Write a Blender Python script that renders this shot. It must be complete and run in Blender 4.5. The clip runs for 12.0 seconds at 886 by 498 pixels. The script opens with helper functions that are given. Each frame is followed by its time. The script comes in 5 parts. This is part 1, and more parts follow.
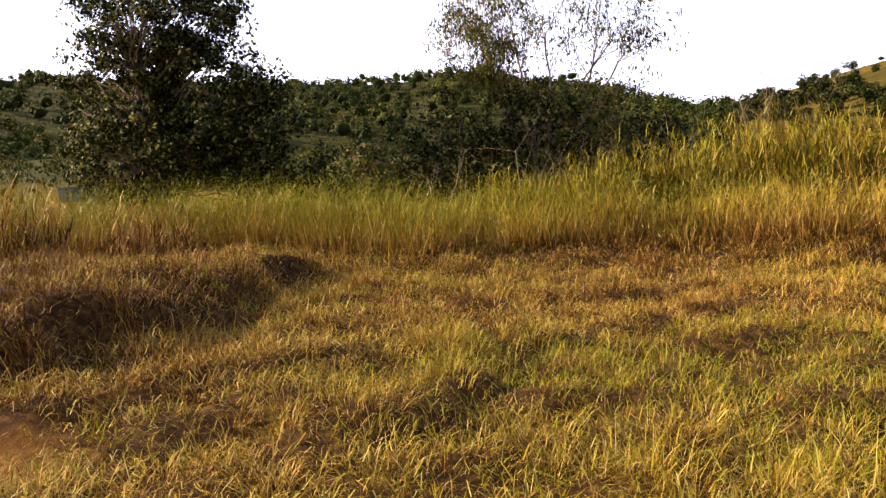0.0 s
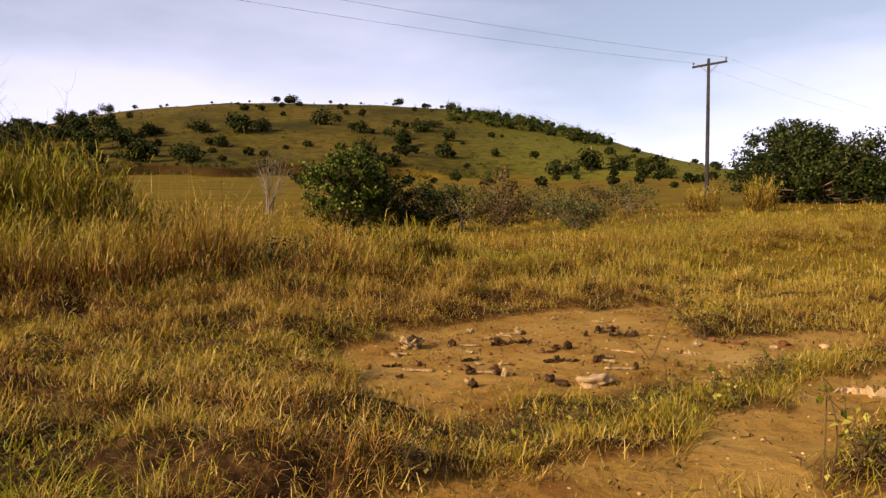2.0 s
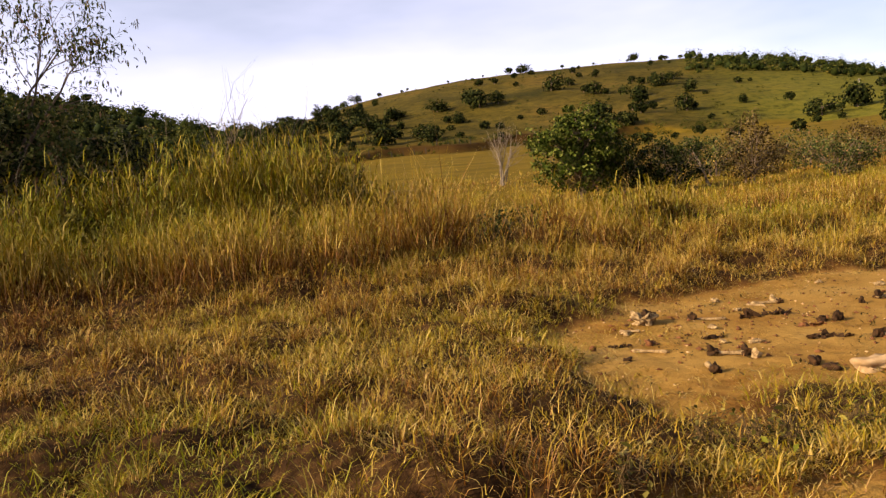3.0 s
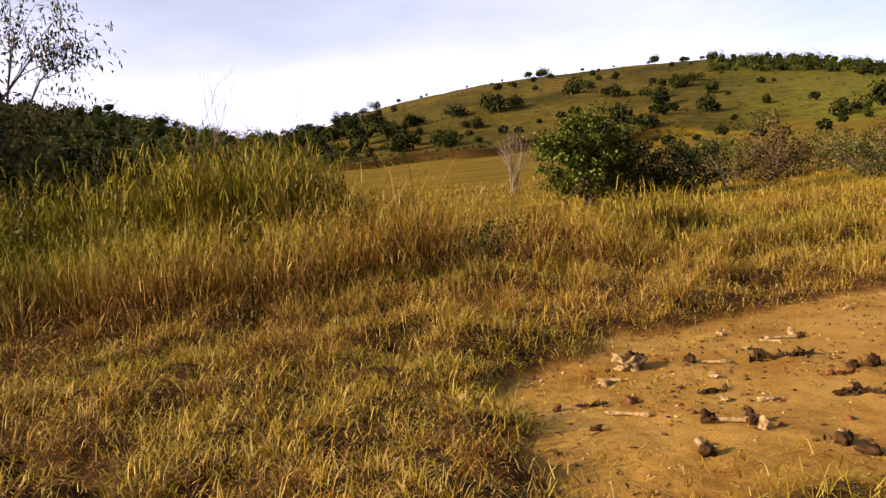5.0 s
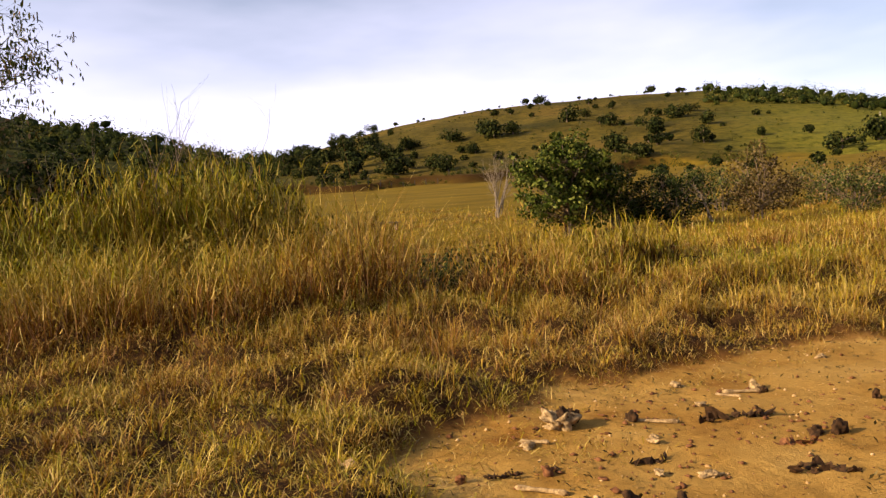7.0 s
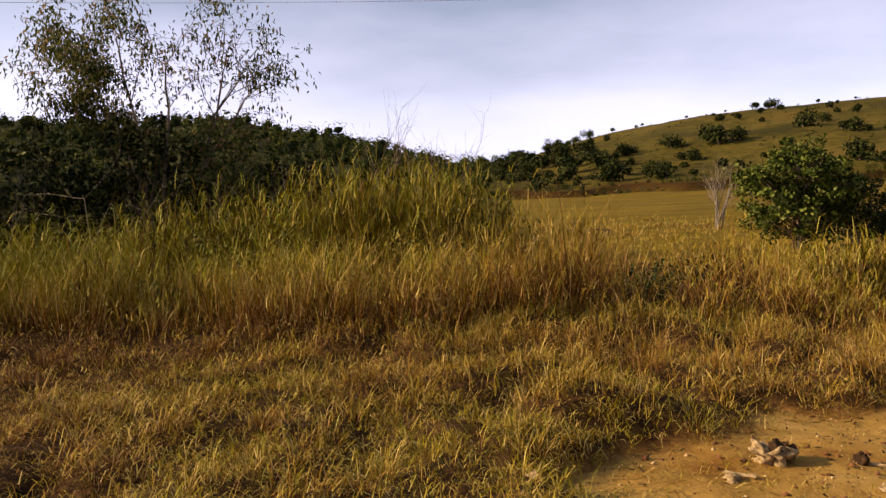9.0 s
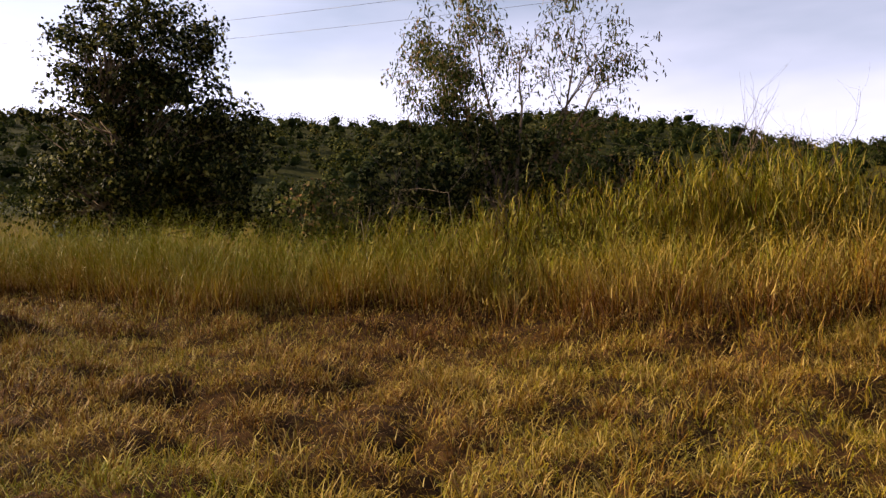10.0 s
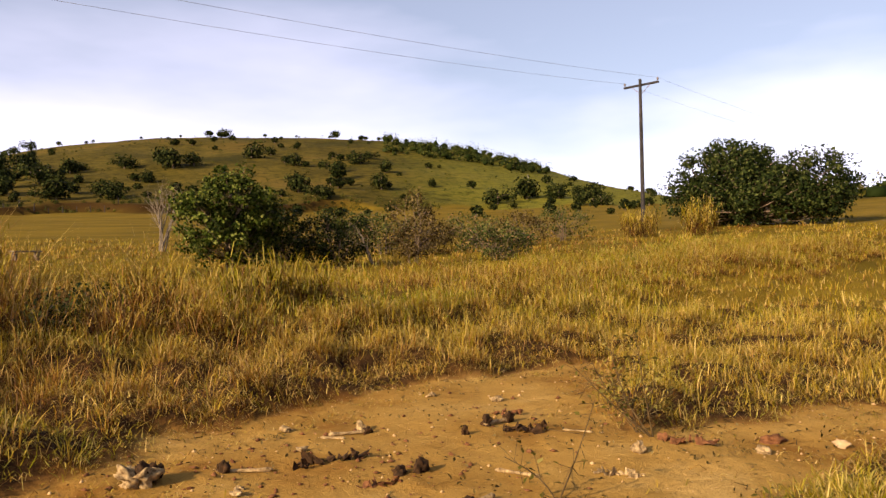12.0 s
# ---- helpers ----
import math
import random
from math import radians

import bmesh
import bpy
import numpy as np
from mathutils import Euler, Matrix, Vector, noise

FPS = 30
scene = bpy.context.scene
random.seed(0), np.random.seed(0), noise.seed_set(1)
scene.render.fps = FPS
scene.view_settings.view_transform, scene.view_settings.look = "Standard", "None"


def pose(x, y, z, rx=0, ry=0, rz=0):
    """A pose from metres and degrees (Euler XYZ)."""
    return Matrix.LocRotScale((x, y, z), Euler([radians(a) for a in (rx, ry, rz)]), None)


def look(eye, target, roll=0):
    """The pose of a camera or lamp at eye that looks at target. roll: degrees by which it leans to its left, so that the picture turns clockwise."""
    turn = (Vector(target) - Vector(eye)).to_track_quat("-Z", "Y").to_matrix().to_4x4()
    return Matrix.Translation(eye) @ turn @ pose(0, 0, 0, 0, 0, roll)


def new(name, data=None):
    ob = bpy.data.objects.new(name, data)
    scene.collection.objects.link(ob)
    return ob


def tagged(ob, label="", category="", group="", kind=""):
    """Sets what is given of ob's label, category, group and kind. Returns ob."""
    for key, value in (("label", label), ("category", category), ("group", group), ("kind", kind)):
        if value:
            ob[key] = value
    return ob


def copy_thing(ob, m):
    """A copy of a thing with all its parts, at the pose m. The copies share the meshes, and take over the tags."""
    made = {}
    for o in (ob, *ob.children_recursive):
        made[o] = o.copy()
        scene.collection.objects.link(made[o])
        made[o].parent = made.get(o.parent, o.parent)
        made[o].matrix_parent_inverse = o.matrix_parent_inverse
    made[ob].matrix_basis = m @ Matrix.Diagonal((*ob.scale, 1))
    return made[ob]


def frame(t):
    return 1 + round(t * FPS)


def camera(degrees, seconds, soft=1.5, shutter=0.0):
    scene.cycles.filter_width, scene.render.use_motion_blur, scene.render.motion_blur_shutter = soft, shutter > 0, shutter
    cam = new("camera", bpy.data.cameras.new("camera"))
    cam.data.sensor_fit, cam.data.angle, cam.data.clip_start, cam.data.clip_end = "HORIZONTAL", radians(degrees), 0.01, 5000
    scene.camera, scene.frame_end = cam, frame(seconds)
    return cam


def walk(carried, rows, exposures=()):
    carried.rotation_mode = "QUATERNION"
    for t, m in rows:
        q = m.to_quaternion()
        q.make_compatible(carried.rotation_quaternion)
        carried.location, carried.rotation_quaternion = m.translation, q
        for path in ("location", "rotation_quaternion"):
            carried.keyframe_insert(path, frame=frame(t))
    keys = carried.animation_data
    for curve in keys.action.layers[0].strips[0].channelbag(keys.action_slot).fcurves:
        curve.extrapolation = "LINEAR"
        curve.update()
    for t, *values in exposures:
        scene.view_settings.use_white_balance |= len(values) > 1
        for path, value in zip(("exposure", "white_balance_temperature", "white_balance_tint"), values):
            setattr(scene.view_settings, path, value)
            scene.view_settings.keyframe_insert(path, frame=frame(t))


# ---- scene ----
cam = camera(59.5, 12.0, soft=1.4)
PATH = [
    (0, (0.406, -0.987, 1.304), (0.226, 1.001, 1.179), -2.0),
    (0.2, (0.575, -0.737, 1.266), (0.719, 1.255, 1.155), -0.1),
    (0.5, (0.845, -0.383, 1.31), (1.51, 1.501, 1.236), 0.5),
    (1, (1.182, -0.125, 1.352), (2.627, 1.258, 1.319), -2.6),
    (1.5, (1.521, 0.089, 1.363), (3.059, 1.364, 1.274), -2.7),
    (2, (1.763, 0.323, 1.325), (3.198, 1.715, 1.267), 0.3),
    (2.5, (1.997, 0.517, 1.34), (3.34, 1.993, 1.211), -3.7),
    (3, (2.363, 0.705, 1.332), (3.3, 2.468, 1.209), -4.2),
    (3.2, (2.461, 0.759, 1.334), (3.349, 2.544, 1.175), -4.4),
    (4.8, (3.462, 1.469, 1.367), (4.312, 3.277, 1.264), -4.4),
    (5, (3.583, 1.591, 1.377), (4.47, 3.38, 1.272), -4.8),
    (5.5, (3.861, 1.718, 1.383), (4.668, 3.548, 1.346), -3.4),
    (6, (4.155, 1.767, 1.372), (5.012, 3.571, 1.263), -3.6),
    (6.5, (4.338, 1.94, 1.381), (5.305, 3.689, 1.29), -0.4),
    (7, (4.45, 2.015, 1.374), (5.353, 3.799, 1.33), -3.5),
    (7.2, (4.513, 1.989, 1.378), (5.318, 3.82, 1.356), -1.8),
    (8.8, (4.646, 2.121, 1.357), (5.339, 3.996, 1.339), -1.6),
    (9, (4.575, 2.113, 1.363), (4.97, 4.073, 1.356), -1.3),
    (9.5, (4.427, 1.975, 1.381), (4.104, 3.948, 1.372), -1.8),
    (10, (4.574, 2.058, 1.352), (4.099, 4.001, 1.338), -0.5),
    (10.5, (4.689, 2.101, 1.36), (4.989, 4.079, 1.362), -3.0),
    (11, (4.731, 2.071, 1.367), (5.472, 3.929, 1.384), -2.2),
    (11.5, (4.763, 2.014, 1.373), (5.683, 3.789, 1.387), -1.7),
    (12, (5.012, 1.886, 1.344), (6.546, 3.169, 1.367), -1.2),
]
walk(cam, [(t, look(eye, target, roll)) for t, eye, target, roll in PATH],
     exposures=((0.0, 1.72), (0.5, 1.64), (1.0, 1.19), (1.5, 0.69), (2.5, 0.8), (3.0, 0.98), (6.5, 1.07), (9.0, 0.78), (9.5, 0.92), (10.5, 0.84), (11.5, 0.93), (12.0, 0.93)))

# ---- light ----
SUN_YAW, SUN_UP = 84.0, 23.5          # degrees left of +y, degrees above the horizon
world = bpy.data.worlds.new("sky")
scene.world = world
world.use_nodes = True
wn, wl = world.node_tree.nodes, world.node_tree.links
wn.clear()
w_out = wn.new("ShaderNodeOutputWorld")
w_bg = wn.new("ShaderNodeBackground")
w_sky = wn.new("ShaderNodeTexSky")
w_sky.sky_type = "NISHITA"
w_sky.sun_disc = False
w_sky.sun_elevation = radians(SUN_UP)
w_sky.sun_rotation = radians(360 - SUN_YAW)
w_sky.air_density, w_sky.dust_density, w_sky.ozone_density = 1.0, 1.5, 1.6
w_co = wn.new("ShaderNodeTexCoord")
w_map = wn.new("ShaderNodeMapping")
w_map.inputs["Scale"].default_value = (1.0, 1.0, 3.6)
w_noise = wn.new("ShaderNodeTexNoise")
w_noise.inputs["Scale"].default_value = 1.7
w_noise.inputs["Detail"].default_value = 5.0
w_noise.inputs["Roughness"].default_value = 0.5
w_ramp = wn.new("ShaderNodeValToRGB")
w_ramp.color_ramp.elements[0].position = 0.42
w_ramp.color_ramp.elements[0].color = (0.34, 0.34, 0.34, 1)
w_ramp.color_ramp.elements[1].position = 0.80
w_ramp.color_ramp.elements[1].color = (1, 1, 1, 1)
w_mix = wn.new("ShaderNodeMix")
w_mix.data_type = "RGBA"
w_mix.inputs[7].default_value = (9.3, 9.2, 10.9, 1)     # thin bright cloud
w_sep = wn.new("ShaderNodeSeparateXYZ")
w_low = wn.new("ShaderNodeMapRange")                    # haze thins with height
w_low.inputs[1].default_value, w_low.inputs[2].default_value = 0.02, 0.60
w_low.inputs[3].default_value, w_low.inputs[4].default_value = 0.36, -0.52
w_add = wn.new("ShaderNodeMath")
w_add.operation = "ADD"
wl.new(w_co.outputs["Generated"], w_sep.inputs[0])
wl.new(w_sep.outputs["Z"], w_low.inputs[0])
wl.new(w_noise.outputs["Fac"], w_add.inputs[0])
wl.new(w_low.outputs[0], w_add.inputs[1])
wl.new(w_co.outputs["Generated"], w_map.inputs[0])
wl.new(w_map.outputs[0], w_noise.inputs["Vector"])
wl.new(w_add.outputs[0], w_ramp.inputs[0])
w_bw = wn.new("ShaderNodeRGBToBW")
wl.new(w_sky.outputs[0], w_bw.inputs[0])
w_lit = wn.new("ShaderNodeMath")
w_lit.operation = "MULTIPLY_ADD"
w_lit.inputs[1].default_value, w_lit.inputs[2].default_value = 1.45, 4.3
wl.new(w_bw.outputs[0], w_lit.inputs[0])
w_tint = wn.new("ShaderNodeMix")
w_tint.data_type, w_tint.blend_type = "RGBA", "MULTIPLY"
w_tint.inputs[0].default_value = 1.0
w_tint.inputs[7].default_value = (1.01, 0.98, 1.27, 1)
wl.new(w_lit.outputs[0], w_tint.inputs[6])
wl.new(w_tint.outputs[2], w_mix.inputs[7])
wl.new(w_ramp.outputs[0], w_mix.inputs[0])
wl.new(w_sky.outputs[0], w_mix.inputs[6])
wl.new(w_mix.outputs[2], w_bg.inputs[0])
w_bg.inputs[1].default_value = 0.065
wl.new(w_bg.outputs[0], w_out.inputs[0])

sun_data = bpy.data.lights.new("sun", "SUN")
sun_data.energy, sun_data.angle, sun_data.color = 5.0, radians(0.6), (1.0, 0.775, 0.52)
sun = new("sun", sun_data)
sy, se = radians(SUN_YAW), radians(SUN_UP)
sun.matrix_world = look((0, 0, 60), (60 * math.sin(sy) * math.cos(se), -60 * math.cos(sy) * math.cos(se), 60 - 60 * math.sin(se)))


# ---- materials ----
def material(name, rough=0.8):
    m = bpy.data.materials.new(name)
    m.use_nodes = True
    b = m.node_tree.nodes["Principled BSDF"]
    b.inputs["Roughness"].default_value = rough
    b.inputs["Specular IOR Level"].default_value = 0.12
    return m, m.node_tree.nodes, m.node_tree.links, b


def ramp(n, stops):
    r = n.new("ShaderNodeValToRGB")
    e = r.color_ramp.elements
    while len(e) < len(stops):
        e.new(0.5)
    for k, (p, c) in zip(e, stops):
        k.position, k.color = p, (*c, 1)
    return r


def noise_node(n, l, scale, detail=4.0, rough=0.55, vec=None):
    t = n.new("ShaderNodeTexNoise")
    t.inputs["Scale"].default_value, t.inputs["Detail"].default_value, t.inputs["Roughness"].default_value = scale, detail, rough
    if vec is None:
        c = n.new("ShaderNodeTexCoord")
        vec = c.outputs["Object"]
    l.new(vec, t.inputs["Vector"])
    return t


def mix_col(n, l, fac, a, b, mode="MIX"):
    m = n.new("ShaderNodeMix")
    m.data_type, m.blend_type = "RGBA", mode
    for sock, v in ((0, fac), (6, a), (7, b)):
        if isinstance(v, (int, float)):
            m.inputs[sock].default_value = v
        elif isinstance(v, tuple):
            m.inputs[sock].default_value = (*v, 1)
        else:
            l.new(v, m.inputs[sock])
    return m.outputs[2]


def math_node(n, l, op, a, b=0.0):
    m = n.new("ShaderNodeMath")
    m.operation = op
    for k, v in enumerate((a, b)):
        if isinstance(v, (int, float)):
            m.inputs[k].default_value = v
        else:
            l.new(v, m.inputs[k])
    return m.outputs[0]


def attr(n, name):
    a = n.new("ShaderNodeAttribute")
    a.attribute_name = name
    return a.outputs["Fac"]


def bump(n, l, b, height, strength, dist):
    k = n.new("ShaderNodeBump")
    k.inputs["Strength"].default_value, k.inputs["Distance"].default_value = strength, dist
    l.new(height, k.inputs["Height"])
    l.new(k.outputs[0], b.inputs["Normal"])


def plant_material(name, stops, thin=0.35, vary=0.5, rough=0.55, use_tone=True, fade=0.9):
    """Blades and leaves: colour by tone, a little different for each blade, light passes through."""
    m, n, l, b = material(name, rough)
    geo = n.new("ShaderNodeNewGeometry")
    src = attr(n, "tone") if use_tone else geo.outputs["Random Per Island"]
    r = ramp(n, stops)
    l.new(src, r.inputs[0])
    v = n.new("ShaderNodeMapRange")
    l.new(geo.outputs["Random Per Island"], v.inputs[0])
    v.inputs[3].default_value, v.inputs[4].default_value = 1 - vary, 1 + vary * 0.55
    hsv = n.new("ShaderNodeHueSaturation")
    l.new(v.outputs[0], hsv.inputs["Value"])
    pale = n.new("ShaderNodeMapRange")
    l.new(geo.outputs["Random Per Island"], pale.inputs[0])
    pale.inputs[1].default_value, pale.inputs[3].default_value, pale.inputs[4].default_value = 0.4, 1.05, fade
    l.new(pale.outputs[0], hsv.inputs["Saturation"])
    l.new(r.outputs[0], hsv.inputs["Color"])
    l.new(hsv.outputs[0], b.inputs["Base Color"])
    b.inputs["Specular IOR Level"].default_value = 0.06
    t = n.new("ShaderNodeBsdfTranslucent")
    l.new(hsv.outputs[0], t.inputs[0])
    x = n.new("ShaderNodeMixShader")
    x.inputs[0].default_value = thin
    l.new(b.outputs[0], x.inputs[1])
    l.new(t.outputs[0], x.inputs[2])
    l.new(x.outputs[0], n["Material Output"].inputs[0])
    return m


def simple_material(name, c1, c2, scale, rough=0.8, bumped=0.0, metal=0.0, dist=0.01):
    m, n, l, b = material(name, rough)
    t = noise_node(n, l, scale, 6.0, 0.6)
    r = ramp(n, [(0.34, c1), (0.66, c2)])
    l.new(t.outputs["Fac"], r.inputs[0])
    l.new(r.outputs[0], b.inputs["Base Color"])
    b.inputs["Metallic"].default_value = metal
    if bumped:
        bump(n, l, b, t.outputs["Fac"], bumped, dist)
    return m


# green, straw, russet, then near black for the shade at the feet
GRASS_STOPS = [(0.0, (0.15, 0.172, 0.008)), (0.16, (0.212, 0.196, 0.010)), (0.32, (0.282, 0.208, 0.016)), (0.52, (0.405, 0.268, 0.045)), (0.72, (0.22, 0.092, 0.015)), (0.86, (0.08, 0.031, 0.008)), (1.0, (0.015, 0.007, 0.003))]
m_grass = plant_material("grass blades", GRASS_STOPS, thin=0.08, vary=0.56, fade=0.86)
m_leaf_dark = plant_material("dark broad leaves", [(0.0, (0.006, 0.010, 0.002)), (0.55, (0.016, 0.022, 0.004)), (0.74, (0.04, 0.043, 0.009)), (1.0, (0.2, 0.18, 0.035))], thin=0.2, use_tone=False, rough=0.65)
m_leaf_green = plant_material("fresh green leaves", [(0.0, (0.022, 0.036, 0.005)), (0.6, (0.055, 0.074, 0.008)), (1.0, (0.15, 0.15, 0.018))], thin=0.2, use_tone=False, rough=0.6)
m_leaf_deep = plant_material("deep green leaves", [(0.0, (0.010, 0.017, 0.003)), (0.6, (0.022, 0.032, 0.006)), (1.0, (0.065, 0.07, 0.012))], thin=0.15, use_tone=False, rough=0.6)
m_leaf_thin = plant_material("thin olive leaves", [(0.0, (0.04, 0.055, 0.014)), (0.55, (0.08, 0.095, 0.024)), (0.85, (0.17, 0.15, 0.035)), (1.0, (0.22, 0.10, 0.035))], thin=0.4, use_tone=False)
m_leaf_dry = plant_material("brown dry leaves", [(0.0, (0.035, 0.026, 0.008)), (0.6, (0.085, 0.055, 0.015)), (1.0, (0.16, 0.11, 0.03))], thin=0.3, use_tone=False)
m_leaf_weed = plant_material("olive weed leaves", [(0.0, (0.05, 0.05, 0.01)), (0.6, (0.12, 0.10, 0.018)), (1.0, (0.24, 0.19, 0.03))], thin=0.3, use_tone=False)
m_leaf_yellow = plant_material("yellowing weed leaves", [(0.0, (0.07, 0.10, 0.015)), (0.5, (0.2, 0.2, 0.025)), (1.0, (0.5, 0.4, 0.04))], thin=0.4, use_tone=False)
m_hill_leaf = plant_material("hill tree foliage", [(0.0, (0.007, 0.011, 0.002)), (0.6, (0.018, 0.024, 0.004)), (1.0, (0.06, 0.06, 0.009))], thin=0.1, use_tone=False, rough=0.8)
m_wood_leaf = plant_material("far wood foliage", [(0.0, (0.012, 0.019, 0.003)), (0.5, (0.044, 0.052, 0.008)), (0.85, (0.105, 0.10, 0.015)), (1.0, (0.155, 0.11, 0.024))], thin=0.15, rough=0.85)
m_bark = simple_material("grey brown bark", (0.09, 0.06, 0.04), (0.2, 0.14, 0.09), 9.0, 0.9, 0.5)
m_bark_pale = simple_material("pale dead wood", (0.10, 0.075, 0.05), (0.22, 0.17, 0.115), 12.0, 0.9, 0.4)
m_bone = simple_material("weathered bone", (0.09, 0.05, 0.02), (0.42, 0.29, 0.135), 38.0, 0.9, 1.0, dist=0.006)
m_hide = simple_material("dried dark remains", (0.013, 0.007, 0.003), (0.065, 0.031, 0.011), 30.0, 0.85, 0.9, dist=0.01)
m_stem = simple_material("brown weed stems", (0.05, 0.03, 0.012), (0.11, 0.07, 0.025), 20.0, 0.9)
m_rust = simple_material("reddish dry bark", (0.07, 0.026, 0.01), (0.19, 0.08, 0.03), 26.0, 0.9, 0.8)
m_stone = simple_material("pale clay stone", (0.27, 0.17, 0.075), (0.44, 0.3, 0.16), 10.0, 0.9, 0.6)
m_clod = simple_material("dry earth clods", (0.28, 0.15, 0.05), (0.5, 0.34, 0.16), 9.0, 0.95, 0.5)
m_pole = simple_material("weathered pole wood", (0.016, 0.014, 0.013), (0.045, 0.037, 0.034), 5.0, 0.9, 0.4)
m_concrete = simple_material("pale concrete", (0.34, 0.29, 0.23), (0.46, 0.4, 0.32), 3.0, 0.9, 0.3)
m_wire = simple_material("dark cable", (0.12, 0.12, 0.13), (0.18, 0.18, 0.2), 4.0, 0.5)
m_glaze = simple_material("glazed insulator", (0.1, 0.07, 0.06), (0.2, 0.15, 0.12), 8.0, 0.2)
m_steel = simple_material("rusty steel", (0.2, 0.09, 0.05), (0.32, 0.16, 0.1), 20.0, 0.6, 0.3, 0.5)


def ground_material():
    m, n, l, b = material("soil and field", 0.95)
    b.inputs["Specular IOR Level"].default_value = 0.03
    big = noise_node(n, l, 0.9, 5.0, 0.6)
    fine = noise_node(n, l, 9.0, 5.0, 0.6)
    grit = noise_node(n, l, 70.0, 4.0, 0.7)
    # bare orange earth
    rb = ramp(n, [(0.32, (0.18, 0.080, 0.015)), (0.44, (0.275, 0.15, 0.032)), (0.58, (0.325, 0.188, 0.045)), (0.72, (0.40, 0.25, 0.075))])
    l.new(big.outputs["Fac"], rb.inputs[0])
    rf = ramp(n, [(0.28, (0.66, 0.62, 0.56)), (0.42, (0.95, 0.94, 0.93)), (0.6, (1, 1, 1)), (0.75, (1.08, 1.07, 1.05))])
    l.new(fine.outputs["Fac"], rf.inputs[0])
    earth = mix_col(n, l, 0.75, rb.outputs[0], rf.outputs[0], "MULTIPLY")
    rg = ramp(n, [(0.34, (0.45, 0.42, 0.4)), (0.43, (1, 1, 1)), (0.62, (1, 1, 1)), (0.7, (1.25, 1.22, 1.18))])
    l.new(grit.outputs["Fac"], rg.inputs[0])
    earth = mix_col(n, l, 0.8, earth, rg.outputs[0], "MULTIPLY")
    # litter under the grass, darkened for the shade between the tufts
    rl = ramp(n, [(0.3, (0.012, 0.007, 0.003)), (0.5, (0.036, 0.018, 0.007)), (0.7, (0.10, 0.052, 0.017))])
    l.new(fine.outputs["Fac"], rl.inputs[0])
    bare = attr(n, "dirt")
    red = ramp(n, [(0.0, (1, 1, 1)), (0.8, (0.5, 0.5, 0.5)), (1.0, (0, 0, 0))])
    l.new(bare, red.inputs[0])
    earth = mix_col(n, l, red.outputs[0], earth, (0.185, 0.078, 0.018))
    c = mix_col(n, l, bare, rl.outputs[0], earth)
    # far meadow and hill pasture
    wide = noise_node(n, l, 0.035, 6.0, 0.62)
    tuft = noise_node(n, l, 0.42, 9.0, 0.78)
    flat = n.new("ShaderNodeMapping")
    co = n.new("ShaderNodeTexCoord")
    flat.inputs["Rotation"].default_value = (0, 0, radians(28))
    flat.inputs["Scale"].default_value = (0.12, 0.28, 0.3)
    l.new(co.outputs["Object"], flat.inputs[0])
    streak = noise_node(n, l, 1.0, 5.0, 0.65, flat.outputs[0])
    rm = ramp(n, [(0.34, (0.085, 0.058, 0.006)), (0.5, (0.125, 0.082, 0.008)), (0.66, (0.155, 0.10, 0.010))])
    l.new(streak.outputs["Fac"], rm.inputs[0])
    c = mix_col(n, l, attr(n, "field"), c, rm.outputs[0])
    rh = ramp(n, [(0.30, (0.026, 0.026, 0.005)), (0.43, (0.056, 0.043, 0.007)), (0.55, (0.08, 0.060, 0.010)), (0.72, (0.115, 0.072, 0.014))])
    l.new(wide.outputs["Fac"], rh.inputs[0])
    rt = ramp(n, [(0.38, (0.25, 0.3, 0.22)), (0.47, (0.8, 0.82, 0.78)), (0.62, (1.35, 1.25, 1.15))])
    l.new(tuft.outputs["Fac"], rt.inputs[0])
    hill = mix_col(n, l, 0.85, rh.outputs[0], rt.outputs[0], "MULTIPLY")
    hill = mix_col(n, l, attr(n, "lush"), hill, mix_col(n, l, 0.85, (0.115, 0.105, 0.013), rt.outputs[0], "MULTIPLY"))
    c = mix_col(n, l, attr(n, "hill"), c, hill)
    c = mix_col(n, l, attr(n, "bank"), c, (0.022, 0.009, 0.004))
    # dark of the gaps between crowns, put into the forest floor's colour
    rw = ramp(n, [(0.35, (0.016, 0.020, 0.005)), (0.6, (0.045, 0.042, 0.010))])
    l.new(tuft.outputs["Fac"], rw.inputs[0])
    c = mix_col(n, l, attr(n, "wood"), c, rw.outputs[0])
    l.new(c, b.inputs["Base Color"])
    hgt = math_node(n, l, "ADD", math_node(n, l, "MULTIPLY", fine.outputs["Fac"], 1.0), math_node(n, l, "MULTIPLY", grit.outputs["Fac"], 0.35))
    bump(n, l, b, hgt, 0.75, 0.03)
    return m


m_ground = ground_material()

# ---- the lie of the land ----
CX, CY = 4.7, 2.1


def smooth(t):
    t = np.clip(t, 0, 1)
    return t * t * (3 - 2 * t)


